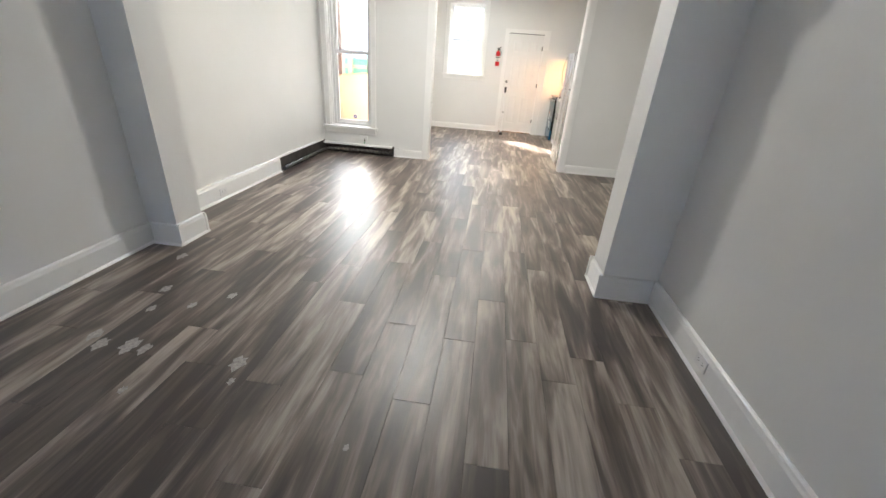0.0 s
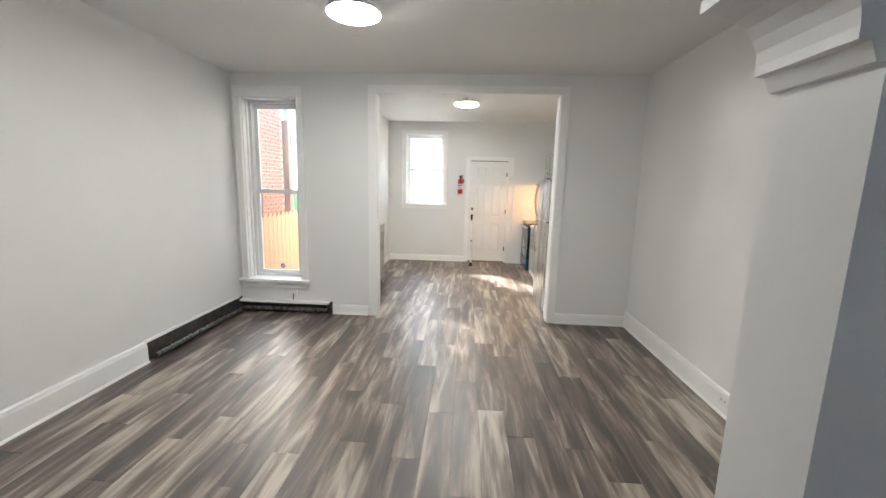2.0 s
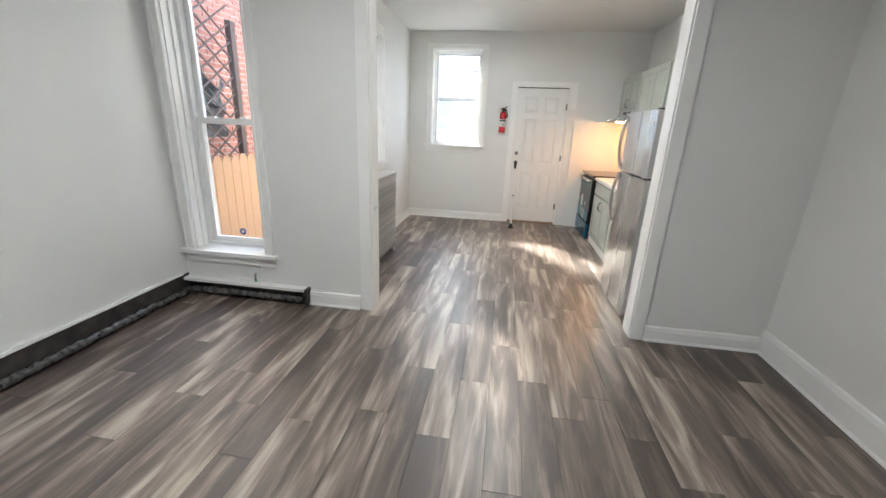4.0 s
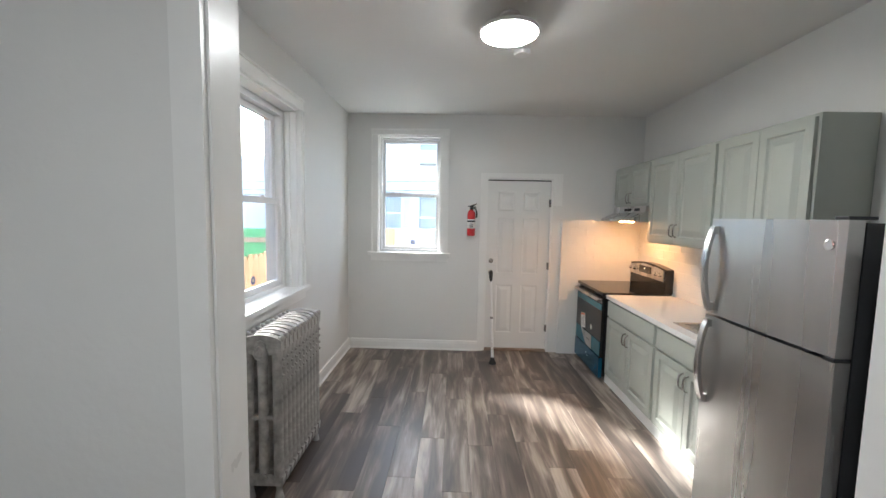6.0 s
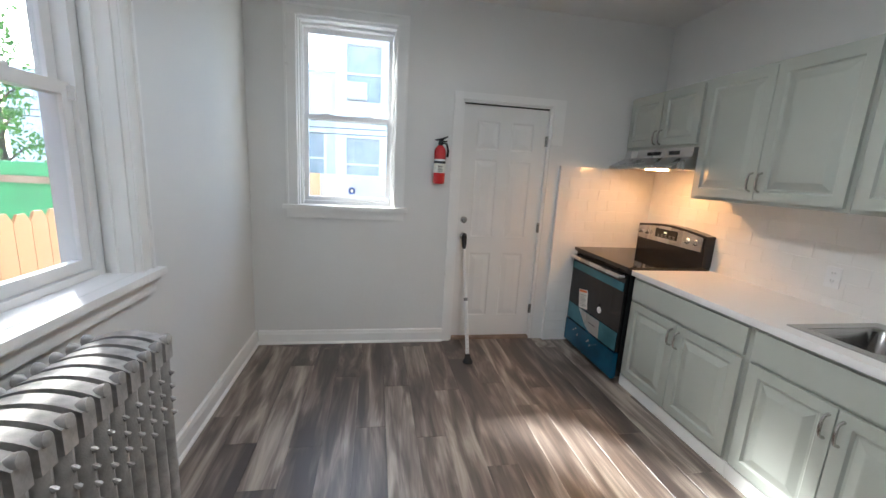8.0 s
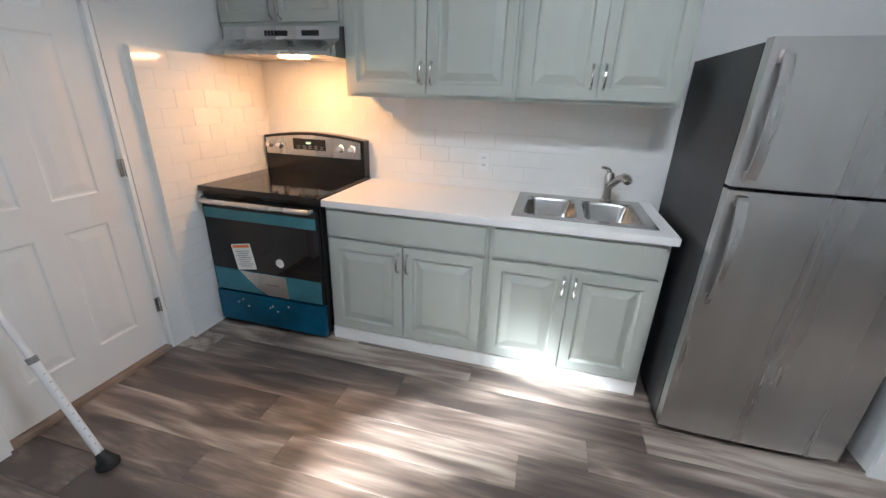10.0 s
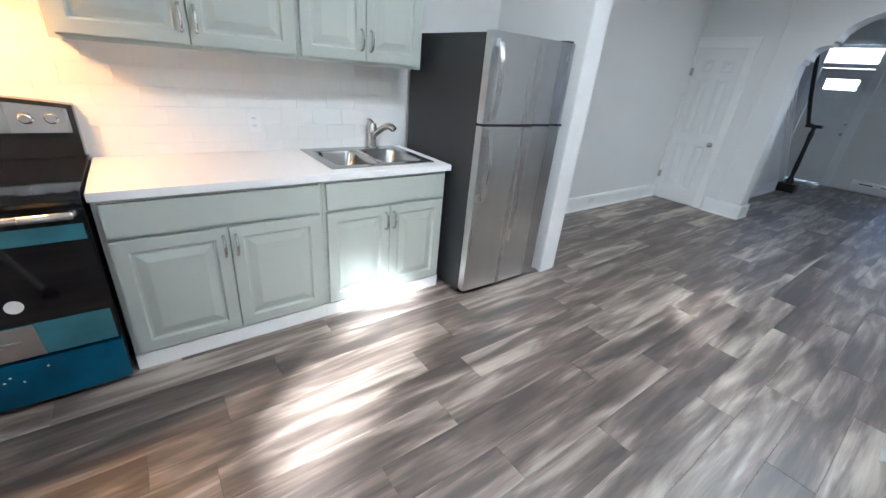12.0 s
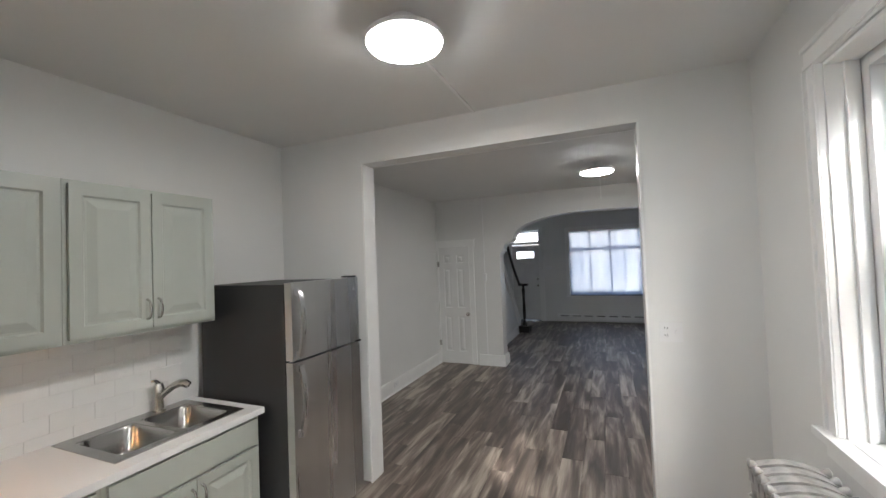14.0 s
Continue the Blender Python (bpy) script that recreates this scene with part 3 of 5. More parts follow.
knob(door, 0.15, YB + 0.034, 0.985, -1)

closet = empty("door_closet")
structure(closet, "narrow white six-panel closet door with a metal knob", "door")
bm = bmesh.new()
panel_leaf(bm, 1.38, 1.94, 0.012, 2.0, YA1 + 0.008, YA1 - 0.02, six_panel(1.38, 1.94, 0.012, 2.0), "x", 0.03, 0.012)
finish("leaf", bm, DOORP, None, closet)
bm = bmesh.new()
box(bm, 1.29, 1.374, YA1, YA1 + 0.02, 0, 2.03)
box(bm, 1.943, XR - 0.002, YA1, YA1 + 0.02, 0, 2.03)
box(bm, 1.27, XR - 0.002, YA1, YA1 + 0.024, 2.008, 2.115)
box(bm, 1.26, XR - 0.001, YA1, YA1 + 0.04, 2.11, 2.13)
finish("casing", bm, TRIM, None, closet, 0.004, seg=1)
knob(closet, 1.425, YA1 + 0.008, 0.85, 1)
for hz in (0.35, 1.72):
    hinge(closet, 1.941, YA1 + 0.026, hz)

# front entrance
fd = empty("door_front")
structure(fd, "white front door with a fan light and transom window", "door")
grid_solid("leaf", "x", (0.95, 1.70), (0.02, 2.12), YF - 0.11, YF - 0.06, [(1.08, 1.57, 1.75, 1.94)], DOORP, fd, 0.003)
for pu in (1.05, 1.36):
    bm = bmesh.new()
    raised_panel(bm, pu, pu + 0.24, 0.25, 0.85, YF - 0.057, 1, 0.03, 0.002, "x")
    raised_panel(bm, pu, pu + 0.24, 1.0, 1.6, YF - 0.057, 1, 0.03, 0.002, "x")
    finish("panel", bm, DOORP, None, fd)
bm = bmesh.new()
box(bm, 0.902, 0.945, YF - 0.25, YF + 0.0, 0, 2.515)
box(bm, 1.705, 1.738, YF - 0.25, YF + 0.0, 0, 2.515)
box(bm, 0.946, 1.704, YF - 0.2, YF - 0.02, 2.13, 2.21)
box(bm, 0.946, 1.704, YF - 0.2, YF - 0.02, 2.47, 2.515)
finish("jamb", bm, TRIM, None, fd, 0.004, seg=1)
slab("fan_light", (1.078, 1.572, YF - 0.088, YF - 0.084, 1.748, 1.942), GLASS, fd, 0.001)
bm = bmesh.new()
for k in range(6):
    box(bm, 1.10 + 0.088 * k, 1.106 + 0.088 * k, YF - 0.082, YF - 0.076, 1.75, 1.94)
finish("grille", bm, VINYL, None, fd)
slab("transom_pane", (0.95, 1.7, YF - 0.12, YF - 0.114, 2.212, 2.468), GLASS, fd, 0.001)
bm = bmesh.new()
box(bm, 0.81, 0.9, YF, YF + 0.02, 0, 2.6)
box(bm, 1.74, 1.83, YF, YF + 0.02, 0, 2.6)
box(bm, 0.901, 1.739, YF, YF + 0.02, 2.52, 2.6)
finish("casing", bm, TRIM, None, fd, 0.004, seg=1)
knob(fd, 1.0, YF - 0.06, 0.98, 1)
bm = bmesh.new()
lathe(bm, [(0.028, 0), (0.028, 0.012), (0.001, 0.014)], 16)
finish("deadbolt", bm, NICKEL, pose(1.0, YF - 0.06, 1.16, -90), fd)

fw = empty("window_front")
structure(fw, "wide white front window behind a pale sheer roller shade", "window")
bm = bmesh.new()
for u in (-2.098, -1.62, -0.93, -0.43, 0.09):
    box(bm, u, u + 0.048, YF - 0.18, YF - 0.1, 0.742, 2.448)
box(bm, -2.05, 0.09, YF - 0.17, YF - 0.11, 0.742, 0.80)
box(bm, -2.05, 0.09, YF - 0.17, YF - 0.11, 1.9, 1.97)
box(bm, -2.05, 0.09, YF - 0.17, YF - 0.11, 2.39, 2.448)
finish("frame", bm, OLDWOOD, None, fw)
g = slab("glass", (-2.05, 0.09, YF - 0.15, YF - 0.146, 0.80, 2.39), GLASS, fw, 0)
g.visible_shadow = False
bm = bmesh.new()
nseg = 40
for z0, z1 in ((0.70, 2.43),):
    cols = [[bm.verts.new((-2.08 + 2.2 * i / nseg, YF + 0.014 + 0.006 * math.sin(i * 1.1), z)) for z in (z0, z1)] for i in range(nseg + 1)]
    for a, c in zip(cols, cols[1:]):
        bm.faces.new((a[0], c[0], c[1], a[1]))
finish("shade", bm, SHEER, None, fw)
bm = bmesh.new()
box(bm, 0.142, 0.22, YF, YF + 0.022, 0.70, 2.55)
box(bm, -2.2, -2.102, YF, YF + 0.022, 0.70, 2.55)
box(bm, -2.1, 0.14, YF, YF + 0.022, 2.452, 2.55)
box(bm, -2.22, 0.24, YF, YF + 0.05, 0.66, 0.698)
finish("casing", bm, TRIM, None, fw, 0.004, seg=1)

# stairs behind the living room wall
bm = bmesh.new()
SY, RUN, RISE = -0.42, 0.205, 0.2
def zst(y):
    return max(0, (y - SY) / RUN * RISE)
extrude_poly(bm, [(SY - 0.05, 0), (YA0 - 0.002, 0), (YA0 - 0.002, zst(YA0) + 0.24), (SY - 0.05, 0.24)], 1.205, 1.285, "y")
structure(finish("wall_stair", bm, WALL, bevel=0.004), "white wall under the staircase with a sloping top")
bm = bmesh.new()
for k, (o, w2) in enumerate(((0.20, 0.05), (0.05, 0.03), (-0.06, 0.02))):
    pts = [(SY, o), (YA0 - 0.01, zst(YA0) + o), (YA0 - 0.01, zst(YA0) + o + w2), (SY, o + w2)]
    extrude_poly(bm, pts, 1.187, 1.2035, "y")
structure(finish("trim_stair", bm, TRIM, bevel=0.003, seg=1), "white sloping string moulding of the stair", "trim")
stair = empty("staircase")
structure(stair, "narrow enclosed staircase with white risers", "staircase")
for k in range(13):
    y0 = SY + RUN * k
    slab("tread", (1.287, XR - 0.002, y0 - 0.025, min(y0 + RUN, YA0 - 0.002), RISE * (k + 1) - 0.03, RISE * (k + 1)), BLKWOOD, stair, 0.008)
    slab("riser", (1.287, XR - 0.002, y0, y0 + 0.018, RISE * k, RISE * (k + 1) - 0.031), TRIM, stair, 0)
rail = empty("stair_rail", pose(1.075, -0.29, 0))
tagged(rail, "black painted newel post and handrail at the stair foot", "railing")
slab("base", (-0.13, 0.13, -0.12, 0.12, 0, 0.15), BLKWOOD, rail, 0.012)
bm = bmesh.new()
lathe(bm, [(0.055, 0.15), (0.055, 0.2), (0.035, 0.24), (0.03, 0.3), (0.038, 0.45), (0.03, 0.8), (0.04, 1.0), (0.03, 1.04), (0.03, 1.1)], 16)
finish("newel", bm, BLKWOOD, None, rail, smooth=True)
slab("cap", (-0.11, 0.11, -0.07, 0.07, 1.1, 1.15), BLKWOOD, rail, 0.012)
bm = bmesh.new()
tube(bm, [(0.02, 0.05, 1.13), (0.06, 0.2, 1.17), (0.09, 0.6, 1.57), (0.09, 1.2, 2.15), (0.09, 1.6, 2.54)], 0.03, 8)
finish("handrail", bm, BLKWOOD, None, rail, smooth=True)

# baseboard heater under the front window
heat = empty("baseboard_heater", pose(0, YF, 0))
tagged(heat, "long white metal baseboard heater under the front window", "heater")
bm = bmesh.new()
extrude_poly(bm, [(0.004, 0.03), (0.07, 0.03), (0.075, 0.14), (0.05, 0.2), (0.004, 0.21)], -2.3, 0.5, "y")
finish("cover", bm, VINYL, None, heat, 0.003, seg=1)
for k in range(9):
    slab("slot", (0.2 - 0.3 * k, 0.4 - 0.3 * k, 0.064, 0.0795, 0.155, 0.172), BLACK, heat, 0)


# ---- kitchen ----
def pull(parent, x, y, z, length=0.11):
    bm = bmesh.new()
    tube(bm, [(x, y, z - length / 2), (x - 0.022, y, z - length / 2 + 0.008), (x - 0.03, y, z - length / 4), (x - 0.032, y, z), (x - 0.03, y, z + length / 4), (x - 0.022, y, z + length / 2 - 0.008), (x, y, z + length / 2)], [0.008, 0.006, 0.0065, 0.0075, 0.0065, 0.006, 0.008], 8)
    finish("handle", bm, NICKEL, None, parent, smooth=True)


def cab_door(parent, y0, y1, z0, z1, xf, handle_y, handle_z):
    d = empty("door")
    d.parent = parent
    bm = bmesh.new()
    w = 0.055
    panel_leaf(bm, y0, y1, z0, z1, xf, xf + 0.02, [(y0 + w, y1 - w, z0 + w, z1 - w)], "y", 0.036, 0.011)
    leaf = finish("leaf", bm, SAGE, None, d, 0.0025, seg=1)
    pull(d, xf, handle_y, handle_z)
    return d


def base_cabinet(y0, y1):
    c = empty("base_cabinet", pose(0, 0, 0))
    tagged(c, "sage green base cabinet with two raised-panel doors and a drawer front", "cabinet", "kitchen cabinets")
    xf = 1.275
    bm = bmesh.new()
    box(bm, xf + 0.021, XKR - 0.014, y0 + 0.02, y1 - 0.02, 0.085, 0.72)
    box(bm, xf, xf + 0.02, y0 + 0.001, y1 - 0.001, 0.085, 0.868)
    box(bm, xf + 0.021, XKR - 0.014, y0 + 0.001, y0 + 0.019, 0.085, 0.868)
    box(bm, xf + 0.021, XKR - 0.014, y1 - 0.019, y1 - 0.001, 0.085, 0.868)
    finish("body", bm, SAGE, None, c, 0.002, seg=1)
    slab("toe_kick", (xf - 0.008, xf + 0.015, y0 + 0.001, y1 - 0.001, 0.0, 0.0845), TRIM, c, 0.002)
    yc = (y0 + y1) / 2
    bm = bmesh.new()
    box(bm, xf - 0.021, xf - 0.001, y0 + 0.022, y1 - 0.022, 0.702, 0.85)
    finish("drawer_front", bm, SAGE, None, c, 0.006)
    cab_door(c, y0 + 0.022, yc - 0.003, 0.1, 0.68, xf - 0.021, yc - 0.028, 0.585)
    cab_door(c, yc + 0.003, y1 - 0.022, 0.1, 0.68, xf - 0.021, yc + 0.028, 0.585)
    return c


def wall_cabinet(y0, y1, z0, z1):
    c = empty("wall_cabinet")
    tagged(c, "sage green wall cabinet with two raised-panel doors", "cabinet", "kitchen cabinets")
    xf = 1.625
    bm = bmesh.new()
    box(bm, xf, XKR - 0.002, y0 + 0.001, y1 - 0.001, z0, z1)
    finish("body", bm, SAGE, None, c, 0.002, seg=1)
    yc = (y0 + y1) / 2
    hz = z0 + 0.13 if z1 - z0 > 0.6 else z0 + 0.09
    cab_door(c, y0 + 0.02, yc - 0.003, z0 + 0.022, z1 - 0.02, xf - 0.021, yc - 0.03, hz)
    cab_door(c, yc + 0.003, y1 - 0.02, z0 + 0.022, z1 - 0.02, xf - 0.021, yc + 0.03, hz)
    return c


base_cabinet(7.31, 8.148)
base_cabinet(8.148, 9.1)
wall_cabinet(7.325, 8.12, 1.45, 2.263)
wall_cabinet(8.12, 9.11, 1.45, 2.263)
wall_cabinet(9.11, 9.94, 1.815, 2.263)

# countertop with the sink cut out
ct = grid_solid("countertop", "z", (1.242, XKR - 0.016), (7.288, 9.104), 0.87, 0.907, [(1.37, 1.83, 7.40, 8.03)], COUNTER, bevel=0.003)
tagged(ct, "plain white laminate countertop", "countertop")
sink = empty("sink")
tagged(sink, "stainless steel double-bowl drop-in sink", "sink")
grid_solid("rim", "z", (1.335, 1.885), (7.360, 8.060), 0.9075, 0.913, [(1.385, 1.79, 7.415, 7.695), (1.385, 1.79, 7.730, 8.005)], SINKST, sink, 0.002)
for q0, q1 in ((7.415, 7.695), (7.730, 8.005)):
    bm = bmesh.new()
    rings = []
    for ins, z, rad in ((0.0, 0.911, 0.05), (0.008, 0.90, 0.055), (0.016, 0.78, 0.06), (0.03, 0.755, 0.06), (0.06, 0.742, 0.05)):
        x0, x1, y0, y1 = 1.385 + ins, 1.79 - ins, q0 + ins, q1 - ins
        ring = []
        for cx, cy, a0 in ((x1 - rad, y1 - rad, 0), (x0 + rad, y1 - rad, 90), (x0 + rad, y0 + rad, 180), (x1 - rad, y0 + rad, 270)):
            for k in range(5):
                a = radians(a0 + 22.5 * k)
                ring.append(bm.verts.new((cx + rad * math.cos(a), cy + rad * math.sin(a), z)))
        rings.append(ring)
    for a, c in zip(rings, rings[1:]):
        for k in range(len(a)):
            bm.faces.new((a[k], a[(k + 1) % len(a)], c[(k + 1) % len(a)], c[k]))
    bm.faces.new(rings[-1])
    lathe(bm, [(0.042, 0.0), (0.04, 0.004), (0.028, 0.002), (0.02, 0.001)], 16, 1, (1.59, (q0 + q1) / 2, 0.743))
    # flat corner infill of the rim
    for cx, cy, sx, sy in ((1.385, q0, 1, 1), (1.79, q0, -1, 1), (1.385, q1, 1, -1), (1.79, q1, -1, -1)):
        vs = [bm.verts.new((cx, cy, 0.9115))]
        for k in range(5):
            a = radians(22.5 * k)
            vs.append(bm.verts.new((cx + sx * 0.05 * (1 - math.cos(a)), cy + sy * 0.05 * (1 - math.sin(a)), 0.9115)))
        bm.faces.new(vs)
    finish("bowl", bm, [SINKST, CHROME], None, sink, smooth=True)

faucet = empty("faucet", pose(1.85, 7.55, 0.913) @ Matrix.Diagonal((1.1, 1.1, 1.02, 1)))
tagged(faucet, "brushed nickel pull-out kitchen faucet beside the bowls", "faucet")
bm = bmesh.new()
lathe(bm, [(0.032, 0), (0.032, 0.006), (0.024, 0.012), (0.022, 0.07), (0.026, 0.1), (0.027, 0.14), (0.02, 0.165), (0.001, 0.17)], 18)
finish("body", bm, NICKEL, None, faucet, smooth=True)
bm = bmesh.new()
tube(bm, [(0, 0, 0.07), (-0.03, -0.014, 0.105), (-0.075, -0.034, 0.145), (-0.11, -0.05, 0.162), (-0.135, -0.06, 0.16), (-0.155, -0.07, 0.145)], [0.018, 0.019, 0.021, 0.024, 0.025, 0.02], 14)
finish("spout", bm, NICKEL, None, faucet, smooth=True)
bm = bmesh.new()
tube(bm, [(0, 0, 0.155), (0.0, 0.01, 0.178), (-0.012, 0.03, 0.192), (-0.025, 0.05, 0.195)], [0.014, 0.012, 0.01, 0.008], 10)
finish("lever", bm, NICKEL, None, faucet, smooth=True)

# range
stove = empty("range", pose(0, 0, 0))
tagged(stove, "new black and steel electric range under blue film", "stove")
S0, S1 = 9.116, 9.906
bm = bmesh.new()
box(bm, 1.24, 1.9, S0, S1, 0.045, 0.9)
finish("body", bm, BLACK, None, stove, 0.004, seg=1)
bm = bmesh.new()
for fx in (1.33, 1.86):
    for fy in (S0 + 0.04, S1 - 0.04):
        lathe(bm, [(0.02, 0), (0.02, 0.01), (0.012, 0.012), (0.012, 0.062)], 10, 0, (fx, fy, 0))
finish("feet", bm, RUBBER, None, stove)
bm = bmesh.new()
box(bm, 1.212, 1.9, S0 - 0.004, S1 + 0.004, 0.895, 0.925)
finish("cooktop", bm, BLACKGL, None, stove, 0.008)
bm = bmesh.new()
box(bm, 1.212, 1.239, S0 + 0.004, S1 - 0.004, 0.25, 0.86)
finish("oven_door", bm, BLACKGL, None, stove, 0.004)
slab("film_strip", (1.2075, 1.2115, S0 + 0.012, S1 - 0.012, 0.735, 0.8), FILML, stove, 0.0015)
slab("film_strip", (1.2075, 1.2115, S0 + 0.012, S1 - 0.012, 0.255, 0.405), FILML, stove, 0.0015)
bm = bmesh.new()
extrude_poly(bm, [(9.36, 0.257), (9.51, 0.257), (9.59, 0.30), (9.70, 0.402), (9.37, 0.402)], 1.2045, 1.207, "y")
finish("bare_trim", bm, STEEL, None, stove)
slab("nameplate", (1.2025, 1.2042, 9.42, 9.52, 0.33, 0.34), INK, stove, 0)
bm = bmesh.new()
box(bm, 1.205, 1.239, S0 + 0.004, S1 - 0.004, 0.03, 0.24)
finish("drawer", bm, FILM, None, stove, 0.006)
bm = bmesh.new()
tube(bm, [(1.215, S0 + 0.03, 0.845), (1.177, S0 + 0.035, 0.845), (1.168, S0 + 0.1, 0.847), (1.160, (S0 + S1) / 2, 0.85), (1.168, S1 - 0.1, 0.847), (1.177, S1 - 0.035, 0.845), (1.215, S1 - 0.03, 0.845)], 0.015, 10)
finish("handle", bm, STEEL, None, stove, smooth=True)
# back guard with controls
bm = bmesh.new()
prof = [(S0 + 0.005, 0.926), (S1 - 0.005, 0.926), (S1 - 0.005, 1.15)]
for k in range(9):
    f = k / 8
    prof.append((S1 - 0.005 - f * (S1 - S0 - 0.01), 1.168 + 0.035 * math.sin(math.pi * f)))
extrude_poly(bm, prof[:2] + prof[3:], 1.835, 1.914, "y")
finish("back_guard", bm, BLACK, None, stove, 0.012)
bm = bmesh.new()
face = [(S0 + 0.025, 1.045), (S1 - 0.025, 1.045)]
for k in range(9):
    f = k / 8
    face.append((S1 - 0.025 - f * (S1 - S0 - 0.05), 1.152 + 0.032 * math.sin(math.pi * f)))
extrude_poly(bm, face, 1.823, 1.8345, "y")
finish("control_panel", bm, STEEL, None, stove, 0.002, seg=1)
slab("display", (1.818, 1.8225, 9.405, 9.655, 1.085, 1.16), BLACKGL, stove, 0.001)
slab("clock", (1.8165, 1.8178, 9.515, 9.55, 1.125, 1.14), GREEN_LED, stove, 0)
bm = bmesh.new()
for r in range(2):
    for k in range(5):
        box(bm, 1.8165, 1.8178, 9.42 + 0.045 * k, 9.445 + 0.045 * k, 1.094 + 0.014 * r, 1.099 + 0.014 * r)
finish("markings", bm, INK, None, stove)
for ky in (S0 + 0.085, S0 + 0.17, S1 - 0.145, S1 - 0.06):
    bm = bmesh.new()
    lathe(bm, [(0.026, 0), (0.026, 0.006), (0.021, 0.01), (0.019, 0.028), (0.016, 0.031), (0.001, 0.031)], 20)
    box(bm, -0.004, 0.004, -0.018, 0.018, 0.03, 0.036)
    finish("knob", bm, CHROME, pose(1.823, ky, 1.11, 0, -90, 0), stove, smooth=True)
lab = slab("paper_label", (-0.0012, 0.0012, -0.07, 0.07, -0.085, 0.085), PAPER, stove, 0, pose(1.209, 9.655, 0.50, -9, 0, 0))
bm = bmesh.new()
box(bm, -0.0022, -0.0014, -0.062, 0.062, 0.06, 0.078, 1)
for k in range(8):
    box(bm, -0.0022, -0.0014, -0.055 + 0.01 * (k % 3), 0.05 - 0.013 * (k % 2), 0.035 - 0.014 * k, 0.039 - 0.014 * k, 0)
finish("print", bm, [INK, ORANGE], pose(1.209, 9.655, 0.50, -9, 0, 0), stove)
bm = bmesh.new()
lathe(bm, [(0.028, 0), (0.028, 0.0015)], 20)
finish("round_label", bm, PAPER, pose(1.2115, 9.40, 0.49, 0, -90, 0), stove)
bm = bmesh.new()
for k in range(7):
    a = random.random() * 0.6
    zz = 0.12 + 0.1 * random.random()
    box(bm, 1.203, 1.205, 9.2 + a, 9.2 + a + 0.007, zz, zz + 0.006)
finish("film_scraps", bm, PAPER, None, stove)

# range hood
hood = empty("range_hood")
tagged(hood, "slim stainless range hood with a warm lit bulb", "range hood")
bm = bmesh.new()
vs = []
for y in (9.125, 9.905):
    vs.append([bm.verts.new((x, y, z)) for x, z in ((XKR - 0.014, 1.65), (XKR - 0.014, 1.812), (1.60, 1.812), (1.59, 1.745), (1.445, 1.672), (1.44, 1.65))])
for k in range(6):
    bm.faces.new((vs[0][k], vs[0][(k + 1) % 6], vs[1][(k + 1) % 6], vs[1][k]))
bm.faces.new(vs[0])
bm.faces.new(vs[1])
finish("canopy", bm, STEEL, None, hood, 0.003, seg=1)
bm = bmesh.new()
for k in range(7):
    box(bm, 1.589, 1.593, 9.46 + 0.022 * k, 9.476 + 0.022 * k, 1.762, 1.79)
box(bm, 1.589, 1.593, 9.25, 9.36, 1.762, 1.79)
finish("switches", bm, BLACK, None, hood)
slab("lens", (1.47, 1.56, 9.30, 9.44, 1.642, 1.6495), HOODGLOW, hood, 0.002)

# refrigerator
fr = empty("refrigerator", pose(0, 0, 0))
tagged(fr, "stainless top-freezer refrigerator with charcoal sides", "refrigerator")
F0, F1, FX = 6.53, 7.245, 1.027
bm = bmesh.new()
box(bm, FX + 0.075, 1.87, F0, F1, 0.03, 1.675)
finish("body", bm, GREYBODY, None, fr, 0.006)
def fridge_door(z0, z1):
    d = empty("door")
    d.parent = fr
    bm = bmesh.new()
    prof = []
    n = 10
    for k in range(n + 1):
        f = k / n
        prof.append((F0 + f * (F1 - F0), FX + 0.012 * (2 * f - 1) ** 2))
    vs0 = [bm.verts.new((x, y, z0)) for y, x in prof]
    vs1 = [bm.verts.new((x, y, z1)) for y, x in prof]
    b0 = [bm.verts.new((FX + 0.068, F1, z0)), bm.verts.new((FX + 0.068, F0, z0))]
    b1 = [bm.verts.new((FX + 0.068, F1, z1)), bm.verts.new((FX + 0.068, F0, z1))]
    lo, hi = vs0 + b0, vs1 + b1
    for k in range(len(lo)):
        q = bm.faces.new((lo[k], lo[(k + 1) % len(lo)], hi[(k + 1) % len(lo)], hi[k]))
        q.material_index = 0
    bm.faces.new(lo)
    bm.faces.new(hi)
    finish("panel", bm, STEEL, None, d, 0.005, smooth=True)
    return d
du = fridge_door(1.192, 1.685)
dl = fridge_door(0.045, 1.178)
for d, z0, z1, low in ((du, 1.21, 1.645, False), (dl, 0.715, 1.16, True)):
    bm = bmesh.new()
    hy = F1 - 0.045
    n = 12
    prev = None
    for k in range(n + 1):
        f = k / n
        bow = 0.058 * math.sin(math.pi * (0.06 + 0.88 * f)) ** 0.6
        z = z0 + f * (z1 - z0)
        xo = FX + 0.008 - bow
        ring = [bm.verts.new((xo + dx, hy + dy, z)) for dx, dy in ((0.0, -0.018), (0.0, 0.018), (0.02, 0.014), (0.02, -0.014))]
        if prev:
            for j in range(4):
                bm.faces.new((prev[j], prev[(j + 1) % 4], ring[(j + 1) % 4], ring[j]))
        else:
            bm.faces.new(ring)
        prev = ring
    bm.faces.new(prev)
    for ze in (z0, z1 - 0.04):
        box(bm, FX - 0.018, FX + 0.02, hy - 0.0175, hy + 0.0175, ze, ze + 0.04)
    finish("handle", bm, STEEL, None, d, 0.004, smooth=True)
